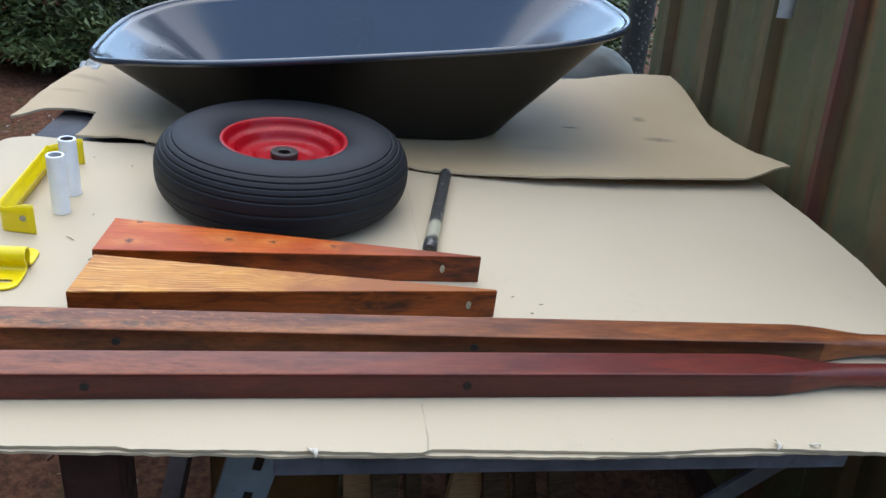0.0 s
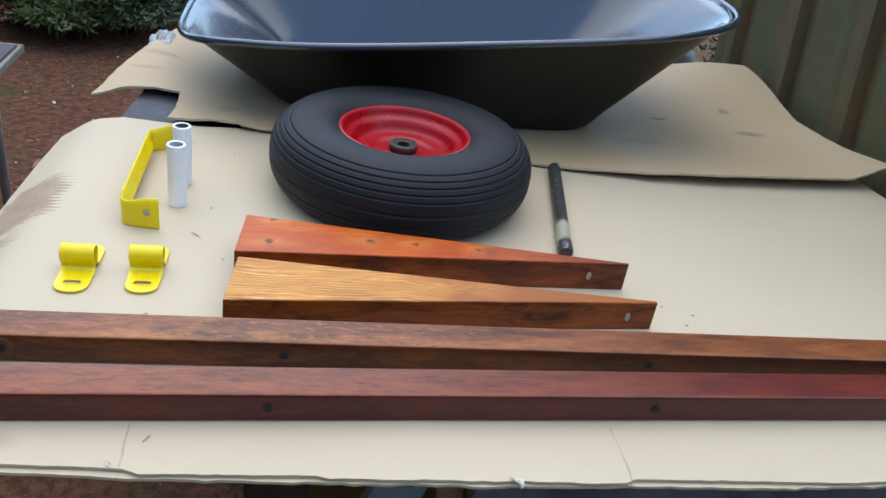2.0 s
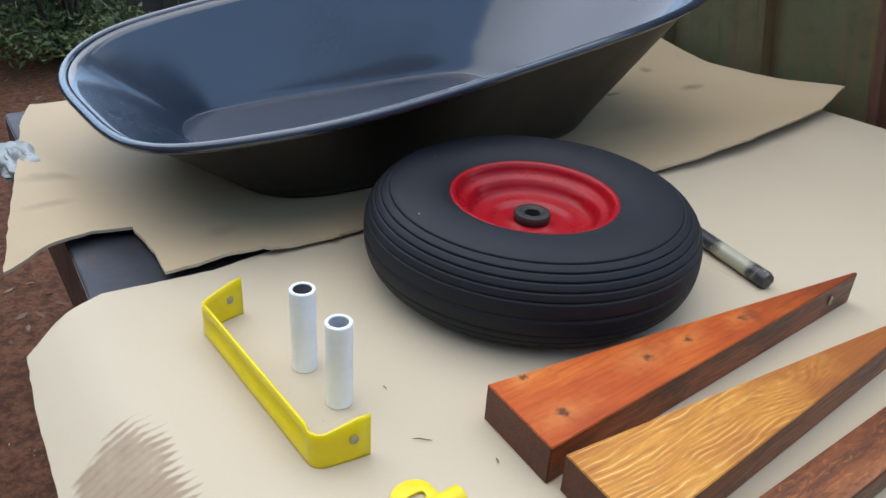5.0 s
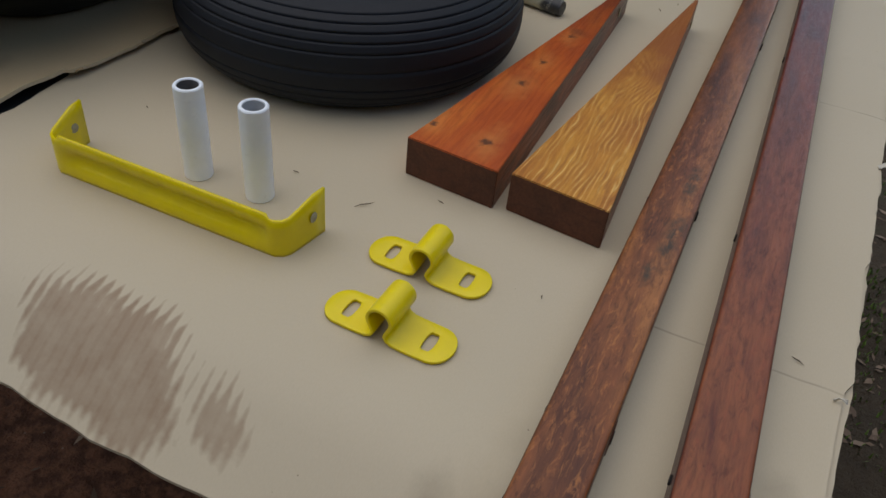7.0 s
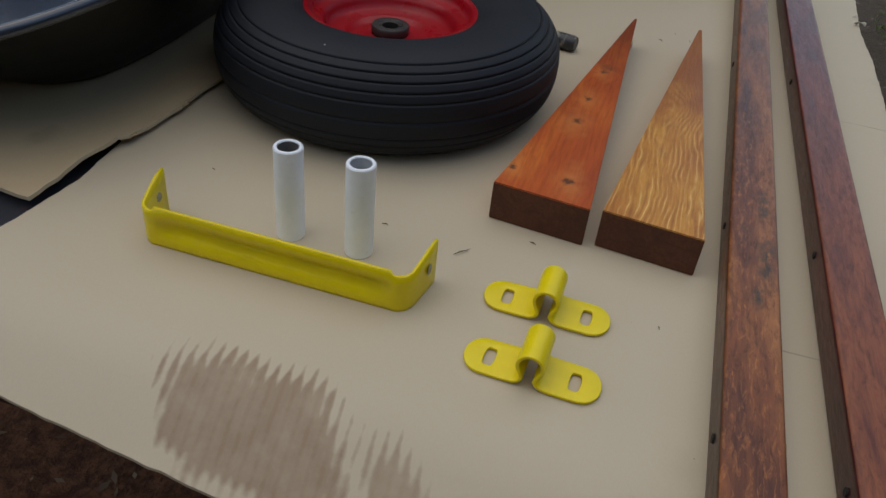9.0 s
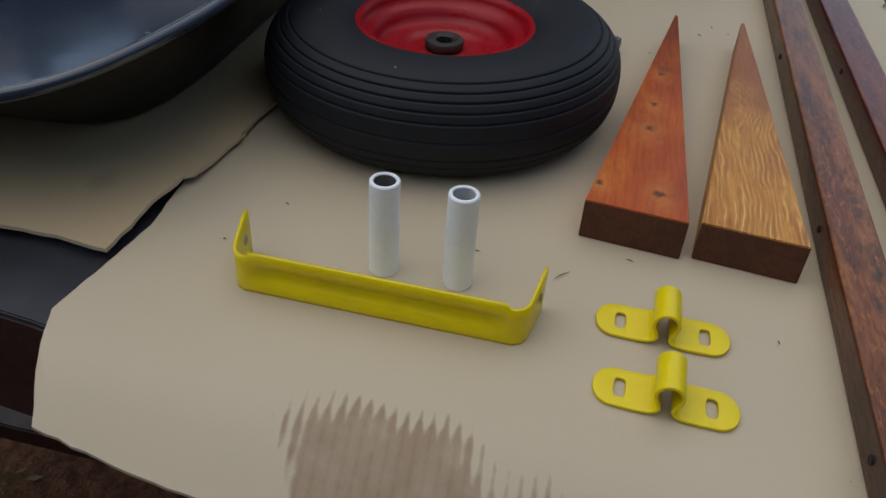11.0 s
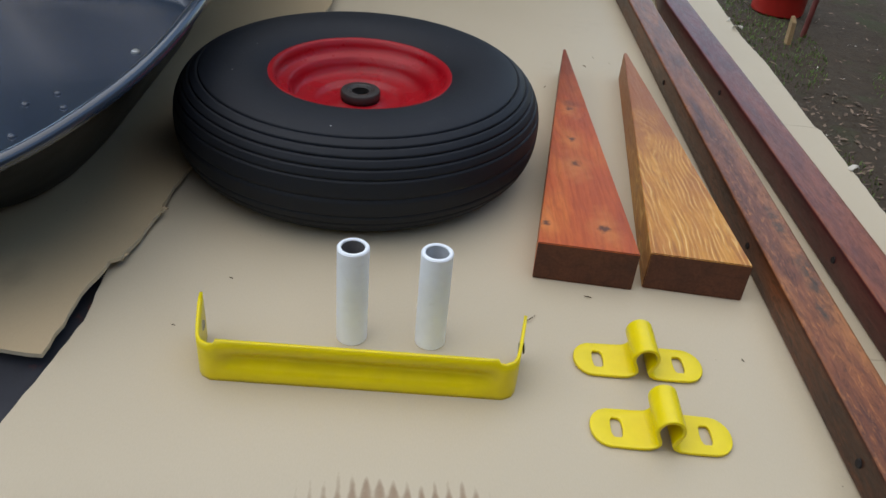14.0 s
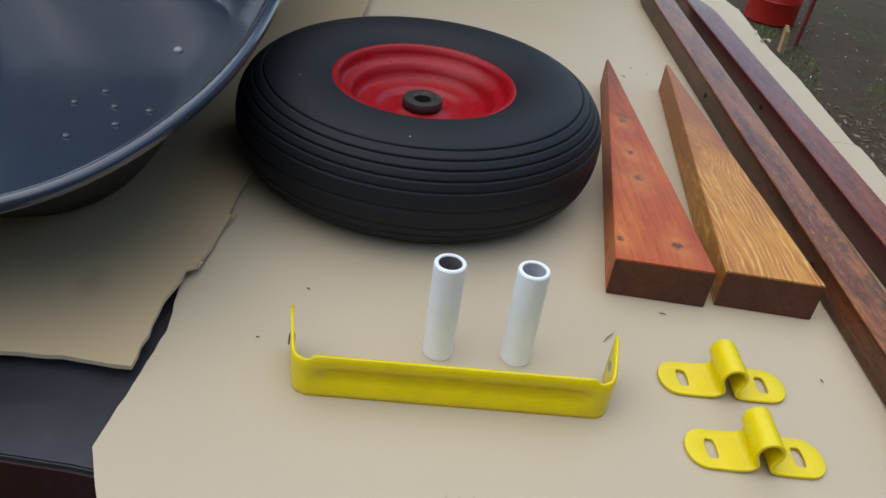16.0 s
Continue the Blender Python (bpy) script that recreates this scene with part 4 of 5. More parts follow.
# ---- long handles ----
def build_handle(m, mat, side, label, holes, neck, end, w=0.048, h=0.037):
    root = empty("timber_shaft", m, label, "wooden shaft", "timber shafts")
    secs = []
    n = 24

    def ring(x, hw, hh, e, cy=0.0, cz=None):
        cz = h / 2 if cz is None else cz
        out = []
        for i in range(n):
            a = 2 * math.pi * (i + 0.5) / n
            c, s = math.cos(a), math.sin(a)
            out.append((x, cy + hw * math.copysign(abs(c) ** (2 / e), c), cz + hh * math.copysign(abs(s) ** (2 / e), s)))
        return out
    x0 = -0.44
    for i in range(26):
        x = x0 + (neck - x0) * i / 25
        secs.append(ring(x, w / 2, h / 2, 14))
    for i in range(1, 9):
        t = i / 8
        s = smooth01(t)
        secs.append(ring(neck + 0.12 * t, w / 2 + (0.0155 - w / 2) * s, h / 2 + (0.0155 - h / 2) * s, 14 + (2 - 14) * (s ** 0.4)))
    for i in range(1, 8):
        x = neck + 0.12 + (end - neck - 0.12) * i / 7
        secs.append(ring(x, 0.0155, 0.0155, 2))
    secs.append(ring(end + 0.006, 0.010, 0.010, 2))
    bm = loft(secs)
    bmesh.ops.recalc_face_normals(bm, faces=bm.faces)
    bm.normal_update()
    # vertical faces take the darker copy that holds their shade
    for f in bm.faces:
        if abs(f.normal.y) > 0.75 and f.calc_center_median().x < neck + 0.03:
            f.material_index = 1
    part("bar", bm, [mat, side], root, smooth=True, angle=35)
    for x, r, worn in holes:
        if worn:
            wide = 1.65 if worn == 2 else 2.1
            b = part("washer_mark", revolve([(r * 0.9, -0.0002), (r * wide, 0.0005), (r * (wide + 0.2), -0.0004)], 20), M["worn_ring"] if worn == 2 else M["wedge_end"], root,
                     "pale ring round a bolt hole" if worn == 2 else "worn ring round a bolt hole")
            b.matrix_basis = pose(x, -w / 2 - 0.0004, h * 0.52, 90, 0, 0)
        b = part("bolt_hole", revolve([(r * 0.92, -0.0008), (r * 0.84, 0.0008), (0, 0.0002)], 16), M["hole"], root)
        b.matrix_basis = pose(x, -w / 2 - 0.0008, h * 0.52, 90, 0, 0)
        b = part("bolt_hole", revolve([(r * 0.65, -0.0008), (r * 0.6, 0.0008), (0, 0.0002)], 16), M["hole"], root)
        b.matrix_basis = pose(x, w / 2 + 0.0008, h * 0.52, -90, 0, 0)
    return root


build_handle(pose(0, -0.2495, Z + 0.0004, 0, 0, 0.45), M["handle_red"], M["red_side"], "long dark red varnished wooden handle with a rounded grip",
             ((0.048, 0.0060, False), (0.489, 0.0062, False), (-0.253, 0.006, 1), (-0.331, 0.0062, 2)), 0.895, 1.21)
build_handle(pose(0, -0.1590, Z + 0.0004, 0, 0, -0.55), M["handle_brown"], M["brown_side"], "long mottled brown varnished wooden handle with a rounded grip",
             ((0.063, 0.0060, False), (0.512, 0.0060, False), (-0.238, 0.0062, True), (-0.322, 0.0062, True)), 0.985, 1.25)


# ---- yellow bracket ----
def build_bracket(m):
    root = empty("steel_bracket", m, "yellow painted U-shaped steel bracket standing on edge", "bracket")
    # path in plan: web along y with two flared ears towards +x
    L, ear, t, h = 0.268, 0.054, 0.0028, 0.050
    path = [(ear, L / 2 + 0.007), (0.040, L / 2 + 0.005), (0.022, L / 2 + 0.002), (0.010, L / 2 - 0.0005), (0.004, L / 2 - 0.004), (0.0, L / 2 - 0.011), (0.0, L / 2 - 0.0155), (0.0, L / 2 - 0.018)]
    path = [(x, y) for x, y in path] + [(0.0, y) for y in np.linspace(L / 2 - 0.03, -L / 2 + 0.03, 19)] + [(x, -y) for x, y in reversed(path)]
    zs = [0, 0.004, 0.010, 0.015, 0.021, 0.027, 0.033, 0.038, h]
    bm = bmesh.new()
    rows = []
    for z in zs:
        row = []
        for x, y in path:
            flat = smooth01((L / 2 - 0.014 - abs(y)) / 0.02)
            top = 0.0440 if abs(y) < L / 2 - 0.0165 else 0.0395 + 0.0095 * smooth01((x - 0.004) / 0.04)
            groove = 0.0090 * math.exp(-((z - 0.024) / 0.0085) ** 2) * flat
            row.append(bm.verts.new((x + groove, y, z * top / h)))
        rows.append(row)
    for a, b in zip(rows, rows[1:]):
        for i in range(len(path) - 1):
            bm.faces.new((a[i], a[i + 1], b[i + 1], b[i]))
    ob = part("strap", bm, M["yellow"], root, smooth=True, angle=50)
    s = ob.modifiers.new("thickness", "SOLIDIFY")
    s.thickness, s.offset = t, 0.0
    for sy in (1, -1):
        b = part("hole", revolve([(0.0052, -0.0004), (0.0048, 0.0004), (0, 0.0001)], 16), M["hole_light"], root, "bolt hole")
        b.matrix_basis = pose(ear - 0.017, sy * (L / 2 + 0.0050 + 0.0022), 0.026, -90 * sy, 0, 0)
        b2 = part("hole", revolve([(0.0052, -0.0004), (0.0048, 0.0004), (0, 0.0001)], 16), M["hole_light"], root, "bolt hole")
        b2.matrix_basis = pose(ear - 0.017, sy * (L / 2 + 0.0050 - 0.0022), 0.026, 90 * sy, 0, 0)


build_bracket(pose(-0.1735, 0.2675, Z + 0.0004, 0, 0, -0.3))


# ---- pipe spacers ----
def build_pipe(m, bore, bore_label):
    root = empty("pipe_spacer", m, "short white-painted steel pipe standing upright", "pipe", "pipe spacers")
    ro, ri, h = 0.0140, 0.0101, 0.100
    part("wall", revolve([(ri, 0.0), (ro - 0.0006, 0.0), (ro, 0.0008), (ro, h - 0.0012), (ro - 0.001, h), (ri + 0.0006, h), (ri, h - 0.001)], 40),
         M["white"], root, smooth=True, angle=35)
    part("bore", revolve([(ri - 0.0003, h - 0.0012), (ri - 0.0003, 0.002), (0, 0.002)], 32), bore, root, bore_label, smooth=True, angle=35)
    return root


build_pipe(pose(-0.1065, 0.279, Z + 0.0002), M["pipe_in"], "dark grey bore")
build_pipe(pose(-0.1055, 0.2075, Z + 0.0002, 0, 0, 130), M["pipe_in_pale"], "paler grey bore")


# ---- saddle clamps ----
def build_clamp(m):
    root = empty("saddle_clamp", m, "yellow painted steel saddle clamp with two slotted ears", "clamp", "saddle clamps")
    w, t = 0.040, 0.0028
    # side view in (y, z): flat ear, tight fillet, arch, fillet, flat ear
    right = [(0.0560, 0.0018), (0.0278, 0.0018), (0.020, 0.0019), (0.0118, 0.0026), (0.0072, 0.0050), (0.0052, 0.0085), (0.0060, 0.0120)]
    arch = [(0.0100 * math.cos(a), 0.0225 + 0.0105 * math.sin(a)) for a in np.linspace(-0.6, math.pi + 0.6, 21)]
    side = right + arch + [(-y, z) for y, z in reversed(right)]
    nx = 10

    bm = bmesh.new()
    cols = [[bm.verts.new((-w / 2 + w * i / nx, y, z)) for i in range(nx + 1)] for y, z in side[1:-1]]
    for a, b in zip(cols, cols[1:]):
        for i in range(nx):
            bm.faces.new((a[i], a[i + 1], b[i + 1], b[i]))
    # two ears, each with a round end and a slot
    for s in (1, -1):
        loop = [bm.verts.new((-w / 2 + w * i / nx, s * 0.0278, 0.0018)) for i in range(nx + 1)]
        for i in range(1, 16):
            a = math.pi * i / 16
            loop.append(bm.verts.new((w / 2 * math.cos(a), s * (0.0362 + (w / 2) * math.sin(a) ** 0.8), 0.0018)))
        cy, hx, hy, e = 0.0352, 0.0105, 0.0047, 2 / 3.0
        slot = []
        for v in loop:
            a = math.atan2(v.co.y * s - cy, v.co.x)
            c, q = math.cos(a), math.sin(a)
            slot.append(bm.verts.new((hx * math.copysign(abs(c) ** e, c), s * (cy + hy * math.copysign(abs(q) ** e, q)), 0.0018)))
        for i in range(len(loop)):
            j = (i + 1) % len(loop)
            bm.faces.new((loop[i], loop[j], slot[j], slot[i]))
    bmesh.ops.remove_doubles(bm, verts=bm.verts[:], dist=0.0004)
    ob = part("strap", bm, M["yellow"], root, smooth=True, angle=45)
    sol = ob.modifiers.new("thickness", "SOLIDIFY")
    sol.thickness, sol.offset = t, 0.0
    bev = ob.modifiers.new("edge", "BEVEL")
    bev.width, bev.segments, bev.limit_method, bev.angle_limit = 0.0005, 2, "ANGLE", radians(50)
    root.scale = (1.05, 1.05, 1.05)
    return root


clamp = build_clamp(pose(-0.1190, 0.0172, Z + 0.0006, 0, 0, -1.0))
copy_thing(clamp, pose(-0.2022, 0.0135, Z + 0.0006, 0, 0, -2.0))


# ---- axle rod ----
def build_rod():
    a, b = Vector((0.557, 0.418, Z + 0.0125)), Vector((0.486, 0.092, Z + 0.0125))
    root = empty("axle_rod", pose(0, 0, 0), "worn black steel axle rod lying on cardboard", "rod")
    d = b - a
    pts = [a + d * f for f in (0, 0.006, 0.02, 0.055, 0.06, 0.5, 0.9, 0.905, 0.985, 1.0)]
    rs = [0.008, 0.0115, 0.012, 0.012, 0.0115, 0.0115, 0.0115, 0.0122, 0.0122, 0.010]
    part("shaft", tube(pts, rs, 20), M["rod"], root, smooth=True, angle=40)
    part("hole", tube([a + d * 0.035 + Vector((0, 0, 0.0105)), a + d * 0.035 + Vector((0, 0, 0.0123))], 0.003, 10), M["hole"], root)


build_rod()


# ---- bits on the cardboard ----
def build_splinter(x, y, ang, ln, m, z=None):
    z = Z + 0.0018 if z is None else z
    d = Vector((math.cos(radians(ang)), math.sin(radians(ang)), 0)) * ln / 2
    c = Vector((x, y, z))
    bm = tube([c - d, c - d * 0.3 + Vector((0.0006, 0.0004, 0.0004)), c + d * 0.5, c + d], [0.0002, 0.0006, 0.0005, 0.0002], 6)
    tagged(part("wood_splinter", bm, m), "thin dark wood splinter on the cardboard", "splinter", "splinters on the cardboard")


for sx, sy, sa, sl in ((-0.068, 0.113, -40, 0.020), (-0.055, 0.199, 85, 0.008), (0.02, -0.045, 20, 0.009), (-0.025, 0.05, 70, 0.008), (-0.035, 0.405, 60, 0.005),
                       (0.60, -0.03, 35, 0.009), (0.64, -0.05, 10, 0.007), (0.50, 0.045, -20, 0.010), (-0.07, -0.30, 60, 0.012), (0.62, -0.075, 0, 0.006),
                       (-0.105, -0.085, 15, 0.005), (-0.11, 0.44, 80, 0.004)):
    build_splinter(sx, sy, sa, sl, M["old_wood"])


# ---- second table ----
def build_side_table():
    root = empty("side_table", pose(-0.69, 1.41, 0), "old table with a dark top, pale edge and steel legs", "table")
    part("tabletop", box(-1.3, 0.0, -0.62, 0.0, 0.612, 0.632, 0.003), M["side_top"], root, "dark worn top with reddish stains")
    part("edge_band", box(0.0006, 0.012, -0.62, 0.002, 0.608, 0.629, 0.002), M["pale_edge"], root, "pale wooden edge strip")
    part("edge_band", box(-1.3, 0.012, 0.0026, 0.014, 0.608, 0.629, 0.002), M["pale_edge"], root, "pale wooden edge strip")
    for x, y, sx, sy in ((-0.05, -0.10, -1, 1), (-0.05, -0.52, -1, -1), (-1.25, -0.10, 1, 1), (-1.25, -0.52, 1, -1)):
        part("leg", tube([(x, y, 0.61), (x + 0.02 * sx, y + 0.06 * sy, 0.3), (x + 0.04 * sx, y + 0.12 * sy, -0.02)], 0.0135, 12), M["galv"], root, "grey steel tube", smooth=True)


M["side_top"] = mat_paint("dark_worn_board", (0.036, 0.032, 0.034), rough=0.6, var=0.2, chips=0.5, chip=(0.16, 0.06, 0.05), scale=7)
M["pale_edge"] = mat_paint("pale_worn_wood", (0.22, 0.215, 0.17), rough=0.7, var=0.2, chips=0.5, chip=(0.14, 0.13, 0.1), scale=20)
build_side_table()


# ---- plants ----
def leaf_cloud(bm, centre, radius, count, size, rng, droop=0.3, squash=1.0):
    for _ in range(count):
        v = Vector((rng.gauss(0, 1), rng.gauss(0, 1), rng.gauss(0, 1))).normalized() * radius * rng.random() ** 0.45
        p = Vector(centre) + Vector((v.x, v.y, v.z * squash))
        d = Vector((rng.uniform(-1, 1), rng.uniform(-1, 1), rng.uniform(-0.6, 0.7) - droop * 0.3)).normalized()
        s = d.cross(Vector((rng.uniform(-1, 1), rng.uniform(-1, 1), 1))).normalized()
        ln, w = size * rng.uniform(0.6, 1.4), size * rng.uniform(0.14, 0.28)
        up = d.cross(s) * ln * 0.12
        vs = [bm.verts.new(q) for q in (p, p + d * ln * 0.45 + s * w + up, p + d * ln - up, p + d * ln * 0.45 - s * w + up)]
        bm.faces.new(vs)


def build_shrub(name, x, y, h, spread, leaf, size, seed, label, count=2600):
    rng = random.Random(seed)
    root = empty(name, pose(x, y, height(x, y)), label, "shrub")
    crown = bmesh.new()
    tips = []
    for i in range(9):
        a = rng.uniform(0, 2 * math.pi)
        r = spread * rng.uniform(0.35, 1.0)
        top = Vector((math.cos(a) * r, math.sin(a) * r, h * rng.uniform(0.55, 1.0)))
        mid = top * 0.45 + Vector((rng.uniform(-0.06, 0.06), rng.uniform(-0.06, 0.06), 0.08))
        b2 = tube([(math.cos(a) * 0.04, math.sin(a) * 0.04, -0.03), mid, top], [0.016, 0.010, 0.004], 6)
        part("stem", b2, M["bark"], root, smooth=True)
        tips += [top, mid, (top + mid) / 2]
    for i, tp in enumerate(tips):
        leaf_cloud(crown, tp, spread * rng.uniform(0.22, 0.42), count // len(tips), size, rng)
    leaf_cloud(crown, (0, 0, 0.16), spread * 0.9, count // 2, size, rng, squash=0.22)
    part("foliage", crown, leaf, root)


build_shrub("shrub", -0.84, 3.72, 0.80, 0.40, M["leaf_grey"], 0.044, 3, "grey-green leafy shrub growing from the soil", 5200)
build_shrub("shrub", -1.10, 3.50, 0.38, 0.32, M["leaf_green"], 0.055, 4, "low green strap-leaved shrub by the soil", 4200)
build_shrub("shrub", -1.40, 3.66, 1.0, 0.46, M["leaf_red"], 0.032, 5, "red-brown leafy shrub growing by the fence", 6500)
build_shrub("shrub", -0.35, 4.5, 1.0, 0.5, M["leaf_green"], 0.05, 6, "dark green shrub against the fence", 4000)
build_shrub("shrub", 0.6, 4.3, 1.2, 0.6, M["leaf_green"], 0.05, 7, "dark green shrub against the fence", 4000)
build_shrub("shrub", 1.75, 2.75, 1.1, 0.42, M["leaf_green"], 0.045, 8, "green shrub behind the steel fence", 5200)
build_shrub("shrub", 2.05, 2.1, 1.2, 0.40, M["leaf_green"], 0.045, 12, "green shrub behind the steel fence", 5200)
build_shrub("shrub", -3.0, 4.2, 1.3, 0.7, M["leaf_green"], 0.06, 9, "dark green shrub against the fence", 4000)


def build_grass(name, cx, cy, rx, ry, count, seed, h=0.07, label="short tufted grass"):
    rng = random.Random(seed)
    bm = bmesh.new()
    for _ in range(count):
        a, q = rng.uniform(0, 6.283), math.sqrt(rng.random())
        x, y = cx + rx * q * math.cos(a), cy + ry * q * math.sin(a)
        z = height(x, y) - 0.004
        ln, b = h * rng.uniform(0.4, 1.3), rng.uniform(0, 6.283)
        lean = Vector((math.cos(b), math.sin(b), 0)) * ln * rng.uniform(0.1, 0.7)
        side = Vector((-math.sin(b), math.cos(b), 0)) * 0.003
        p = Vector((x, y, z))
        bm.faces.new([bm.verts.new(v) for v in (p - side, p + side, p + lean * 0.45 + Vector((0, 0, ln * 0.6)) + side * 0.6,
                                                p + lean + Vector((0, 0, ln)), p + lean * 0.45 + Vector((0, 0, ln * 0.6)) - side * 0.6)])
    tagged(part(name, bm, M["grass"]), label, "grass", kind="stuff")


build_grass("grass", -0.56, 2.13, 0.15, 0.09, 900, 11, 0.022)
for gi, (gx, gy, ga, gb, gc) in enumerate(((1.6, -1.0, 0.5, 0.25, 500), (3.3, -1.35, 0.7, 0.35, 900), (2.2, -0.75, 0.5, 0.2, 400), (0.3, -0.95, 0.35, 0.25, 350),
                                           (0.9, -0.75, 0.3, 0.2, 300), (2.6, -2.0, 0.35, 0.25, 260), (1.2, -0.62, 0.16, 0.10, 160), (0.62, -0.80, 0.14, 0.10, 140), (1.9, -1.2, 0.3, 0.2, 260))):
    build_grass("grass", gx, gy, ga, gb, gc * 2, 20 + gi, 0.018)


def build_litter():
    rng = random.Random(31)
    bm = bmesh.new()
    for i in range(4200):
        if i > 2400:
            x, y = rng.uniform(-0.5, 2.6), rng.uniform(-1.7, -0.40)
        elif rng.random() < 0.5:
            x, y = rng.uniform(-0.6, 5.0), rng.uniform(-2.8, 0.3)
        else:
            x, y = rng.uniform(-2.6, 1.2), rng.uniform(0.2, 4.2)
        z = height(x, y) + 0.004
        a, s = rng.uniform(0, 6.283), rng.uniform(0.006, 0.022)
        d = Vector((math.cos(a), math.sin(a), rng.uniform(-0.2, 0.3))) * s
        n = Vector((-math.sin(a), math.cos(a), rng.uniform(-0.3, 0.3))) * s * rng.uniform(0.25, 0.5)
        p = Vector((x, y, z))
        bm.faces.new([bm.verts.new(v) for v in (p - d, p + n, p + d, p - n)])
    tagged(part("leaf_litter", bm, M["litter"]), "dry leaves and chips scattered on the soil", "leaf litter", kind="stuff")


build_litter()


def build_chips():
    rng = random.Random(37)
    bm = bmesh.new()
    for _ in range(260):
        x, y = (rng.uniform(0.4, 5.0), rng.uniform(-2.6, -0.5)) if rng.random() < 0.6 else (rng.uniform(-1.6, -0.3), rng.uniform(1.2, 3.4))
        c = Vector((x, y, height(x, y) + 0.006))
        r = rng.uniform(0.004, 0.012)
        vs = [bm.verts.new(c + Vector((rng.uniform(-r, r), rng.uniform(-r, r), rng.uniform(-0.3, 0.7) * r))) for _ in range(4)]
        for i, j, q in ((0, 1, 2), (0, 2, 3), (0, 3, 1), (1, 3, 2)):
            bm.faces.new((vs[i], vs[j], vs[q]))
    tagged(part("pale_chips", bm, M["paper"]), "pale stone and paper chips strewn on the soil", "chips", kind="stuff")


build_chips()


# ---- back fence of wooden palings ----
def build_back_fence():
    rng = random.Random(41)
    root = empty("wall_back", pose(0, 5.1, 0), "dark weathered wooden paling fence behind the shrubs", "fence", kind="structure")
    for i in range(64):
        x = -5.2 + i * 0.125
        part("paling", box(x, x + 0.118, rng.uniform(-0.006, 0.006), 0.02, -0.05, 1.75 + rng.uniform(-0.03, 0.03), 0.002, 1), M["fence_wood"], root)
    part("rail", box(-5.2, 2.8, 0.021, 0.07, 0.4, 0.49), M["fence_wood"], root)
    part("rail", box(-5.2, 2.8, 0.021, 0.07, 1.4, 1.49), M["fence_wood"], root)


build_back_fence()


def build_unseen_walls():
    """Plain unseen board walls behind the camera, added to block low sky and bounce warm light."""
    for name, m, length, rows in (("wall_south", pose(-2.9, -3.6, 0), 7.9, 17), ("wall_west", pose(-2.9, 3.2, 0, 0, 0, -90), 6.8, 17)):
        root = empty(name, m, "plain tan board wall, unseen, added to block low sky and bounce light", "wall", kind="structure")
        for j in range(rows):
            z = -0.05 + j * 0.185
            secs = [[(x, 0.0, z), (x, 0.022, z), (x, 0.006, z + 0.187), (x, 0.0, z + 0.187)] for x in (0.0, length)]
            part("board", loft(secs), M["unseen_board"], root)


build_unseen_walls()


# ---- things round about ----
def build_container():
    root = empty("red_drum", pose(3.74, -1.665, height(3.74, -1.665)) @ Matrix.Scale(0.86, 4), "red steel drum standing on the grass", "drum")
    part("body", revolve([(0, 0.0), (0.15, 0.0), (0.162, 0.012), (0.163, 0.14), (0.168, 0.15), (0.163, 0.16), (0.163, 0.33), (0.168, 0.34), (0.163, 0.35),
                          (0.163, 0.50), (0.157, 0.51), (0, 0.505)], 40), M["red_plastic"], root, smooth=True)
    part("cap", revolve([(0.03, 0.505), (0.03, 0.53), (0, 0.532)], 20), M["hub"], root)


build_container()
tagged(part("steel_post", tube([(3.34, -1.665, -0.05), (3.40, -1.735, 0.9)], 0.014, 10), M["rust_post"], smooth=True), "thin red rusted steel post in the soil", "post")
tagged(part("wooden_peg", loft([[(3.19 + 0.020 * a, -1.535 + 0.011 * b, -0.03) for a, b in ((-1, -1), (1, -1), (1, 1), (-1, 1))],
                                [(3.195 + 0.018 * a, -1.530 + 0.010 * b, 0.11) for a, b in ((-1, -1), (1, -1), (1, 1), (-1, 1))],
                                [(3.20 + 0.006 * a, -1.525 + 0.008 * b, 0.135) for a, b in ((-1, -1), (1, -1), (1, 1), (-1, 1))]]), M["raw_wood"]),
       "short raw timber peg standing in the soil", "peg")

# hanging pipe on the steel fence
hang = empty("hanging_pipe", pose(FX - 0.045, 0.622, 1.130, -8, 0, 0), "grey galvanised pipe end hanging by the fence", "pipe")
part("pipe_wall", revolve([(0.013, 0.0), (0.017, 0.0), (0.017, 0.8), (0.013, 0.8)], 20, closed=True), M["galv"], hang, smooth=True)
part("clip", box(-0.02, 0.075, -0.008, 0.008, 0.45, 0.475, 0.002), M["rail"], hang)

# grey lid behind the sheets
lid = empty("grey_tub_lid", pose(1.17, 1.30, 0), "rounded grey plastic bin with a domed dirty lid", "bin")
part("body", revolve([(0, -0.02), (0.13, -0.02), (0.155, 0.70), (0.16, 0.72)], 32), M["grey_stone"], lid, smooth=True)
part("lid", revolve([(0.17, 0.71), (0.172, 0.735), (0.165, 0.76), (0.14, 0.80), (0.09, 0.835), (0.04, 0.848), (0, 0.85)], 40), M["grey_stone"], lid, smooth=True)
lid.location = (1.17, 1.46, 0)

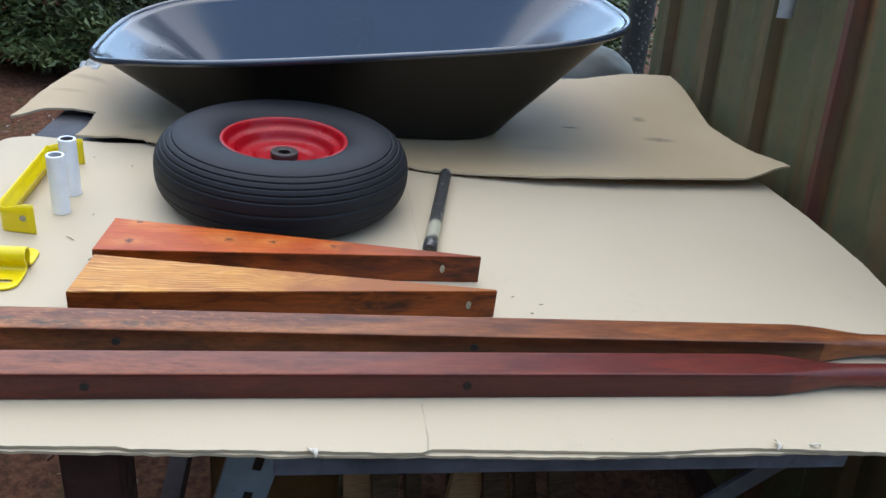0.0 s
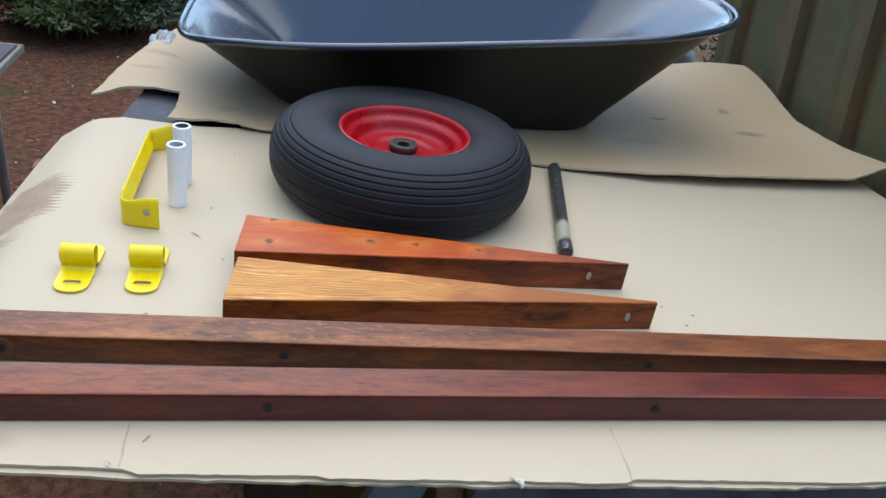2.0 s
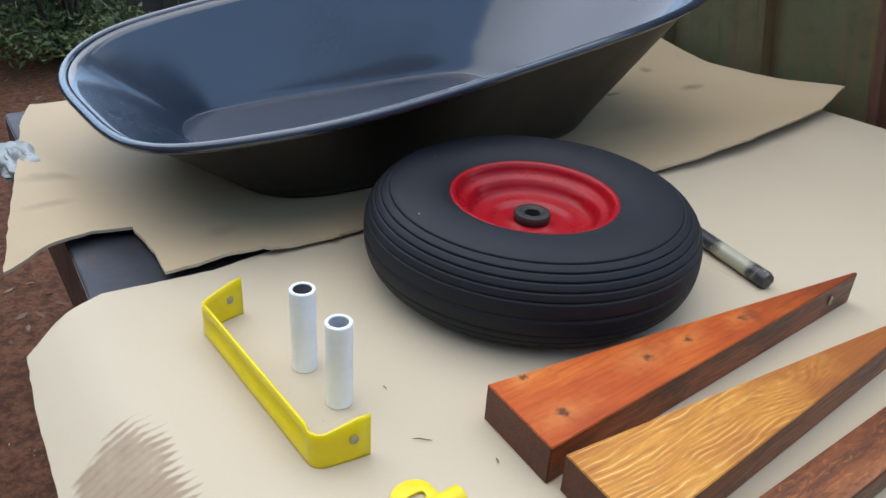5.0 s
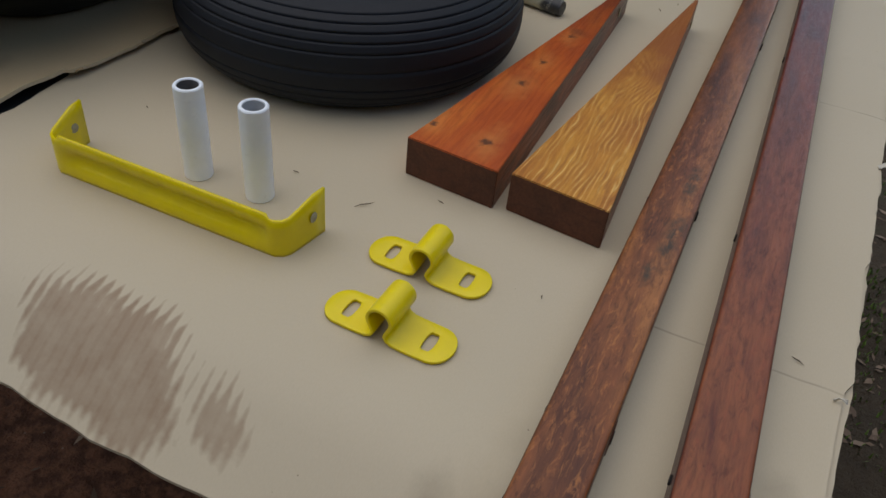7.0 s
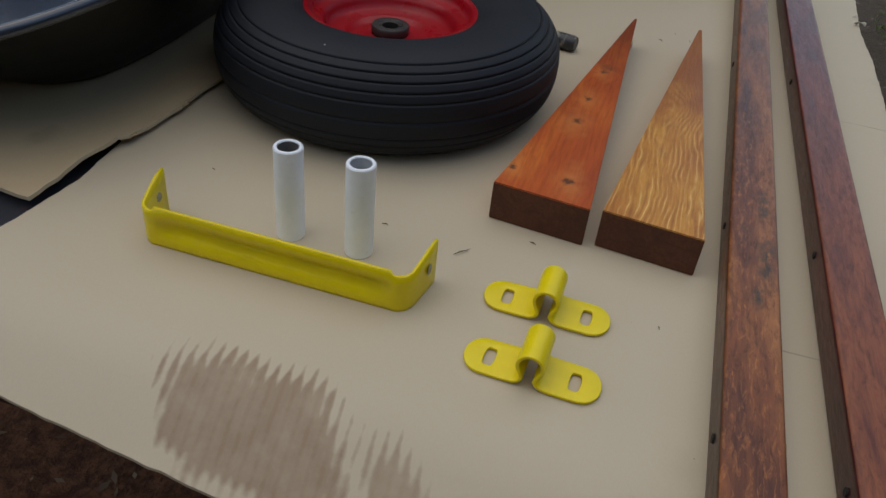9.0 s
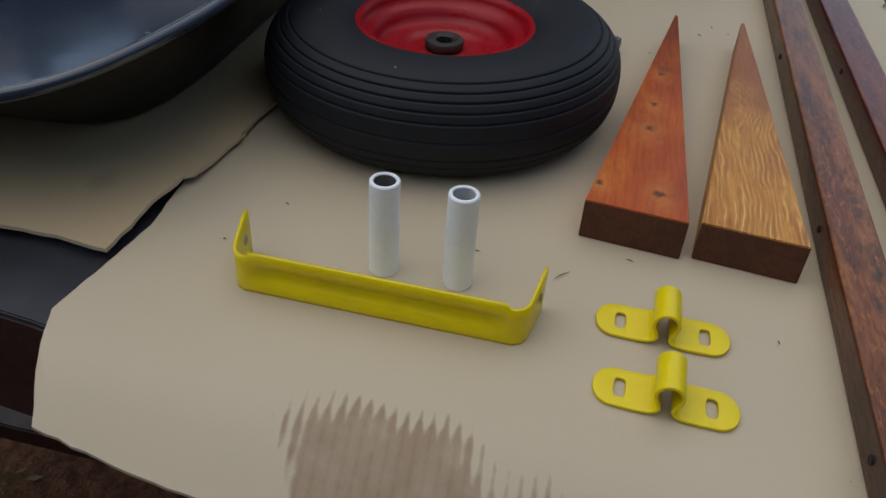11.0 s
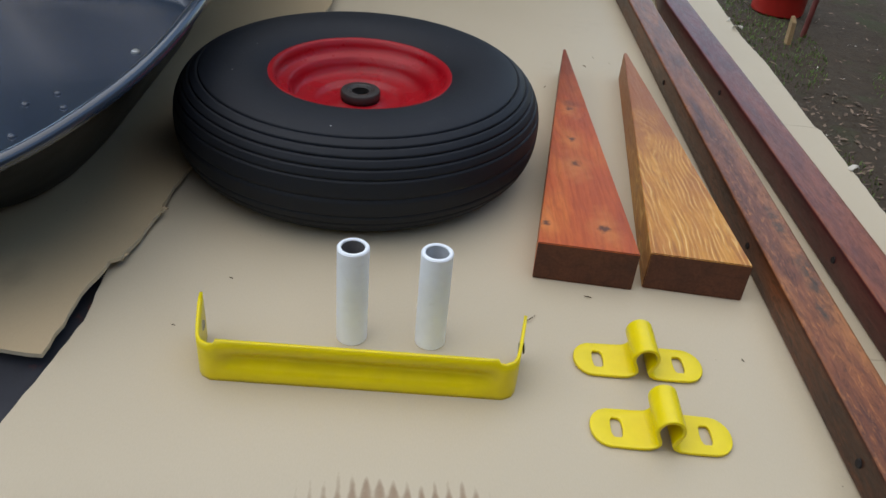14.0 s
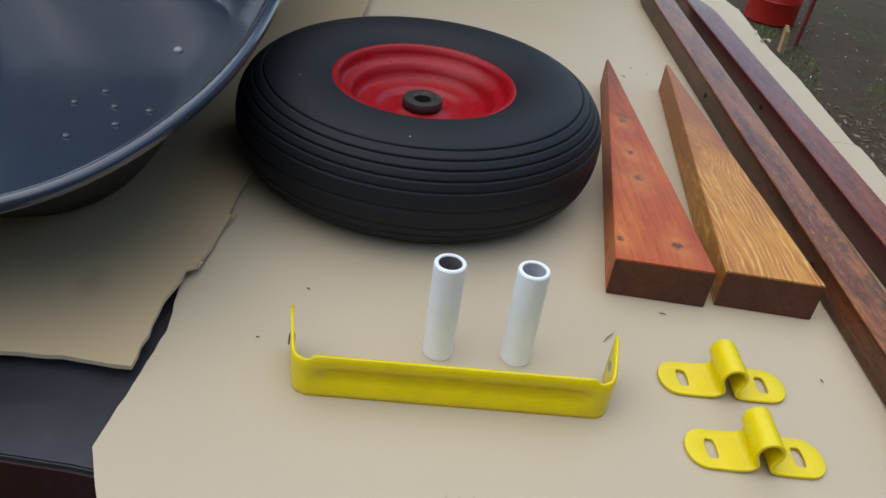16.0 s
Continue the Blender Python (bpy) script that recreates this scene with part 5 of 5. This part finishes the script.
# tree stem beyond the fence end
rng_t = random.Random(51)
tr = empty("tree", pose(1.52, 1.95, 0), "tree with a lichen-speckled trunk beyond the fence end", "tree")
part("trunk", tube([(0, 0, -0.1), (0.01, 0.01, 0.5), (0.0, 0.02, 1.1), (-0.03, 0.03, 1.8), (0.02, 0.06, 2.6)], [0.075, 0.055, 0.048, 0.042, 0.03], 14), M["lichen"], tr, smooth=True)
tb = bmesh.new()
for q in range(14):
    leaf_cloud(tb, (rng_t.uniform(-0.8, 0.8), rng_t.uniform(-0.6, 0.9), rng_t.uniform(2.3, 3.2)), 0.4, 160, 0.09, rng_t)
part("crown", tb, M["leaf_green"], tr)

# clouded bag tucked under the torn sheet
bagm = bmesh.new()
bmesh.ops.create_icosphere(bagm, subdivisions=4, radius=1.0)
for v in bagm.verts:
    q = v.co.copy()
    f = 1 + 0.30 * noise.noise(q * 2.1) + 0.14 * noise.noise(q * 6.0)
    v.co = Vector((q.x * 0.032 * f, q.y * 0.075 * f, 0.022 + q.z * 0.023 * f))
tagged(part("plastic_bag", bagm, M["plastic"], at=pose(-0.235, 0.97, Z - 0.012), smooth=True, angle=30), "crumpled clouded plastic bag under the cardboard", "bag")


# ---- stored under the table ----
def plank(m, l, w, t, mat, label):
    ob = part("stored_plank", box(-w / 2, w / 2, -t / 2, t / 2, 0, l, 0.002, 1), mat, at=m)
    tagged(ob, label, "plank", "timber under the table")


rs = random.Random(61)
for i in range(9):
    px = 0.42 + 0.055 * i + rs.uniform(-0.01, 0.01)
    plank(pose(px, 0.10 + rs.uniform(-0.05, 0.12), 0.0, -14 + rs.uniform(-4, 4), rs.uniform(-10, 10), 0), rs.uniform(0.52, 0.66), rs.uniform(0.03, 0.07), 0.02,
          M["old_wood"] if i % 3 else M["raw_wood"], "grubby timber offcut leaning under the table")
lad = empty("blue_trestle", pose(0.248, -0.06, 0), "pale blue painted slotted steel trestle leg", "trestle")
part("leg", loft([[(x - 0.168 * (1 - f), y - 0.14 * f, z) for x, y in ((-0.036, -0.01), (0.036, -0.01), (0.036, 0.01), (-0.036, 0.01))] for f, z in ((0, -0.02), (1, 0.72))]),
     M["blue_paint"], lad)
for f in (0.25, 0.42, 0.58, 0.74, 0.9):
    b = part("slot", box(-0.006, 0.006, -0.0022, 0.0006, -0.035, 0.035, 0.0005, 1), M["hole"], lad)
    b.matrix_basis = pose(-0.168 * (1 - f) + 0.008, -0.14 * f - 0.010, -0.02 + 0.74 * f, 11, 12.8, 0)
box_root = empty("rusty_tin", pose(0.27, 0.32, 0), "rusty orange-brown tin box under the table", "tin")
part("body", box(-0.16, 0.10, -0.10, 0.10, -0.01, 0.34, 0.006), mat_paint("rusty_tin", (0.14, 0.075, 0.022), rough=0.7, var=0.3, chips=0.7, chip=(0.06, 0.03, 0.02), scale=10), box_root)
part("lid", box(-0.165, 0.105, -0.105, 0.105, 0.3402, 0.36, 0.004), M["rust_post"], box_root)
for bi, (bx, by, bz) in enumerate(((-0.765, 1.925, 4), (-0.585, 1.935, -7), (-0.70, 1.865, 16))):
    tagged(part("brick", box(-0.085, 0.085, -0.04, 0.04, -0.04, 0.016, 0.006), M["brick"], at=pose(bx, by, height(bx, by), 0, 0, bz)), "loose pink brick half sunk in the soil", "brick", "loose bricks")
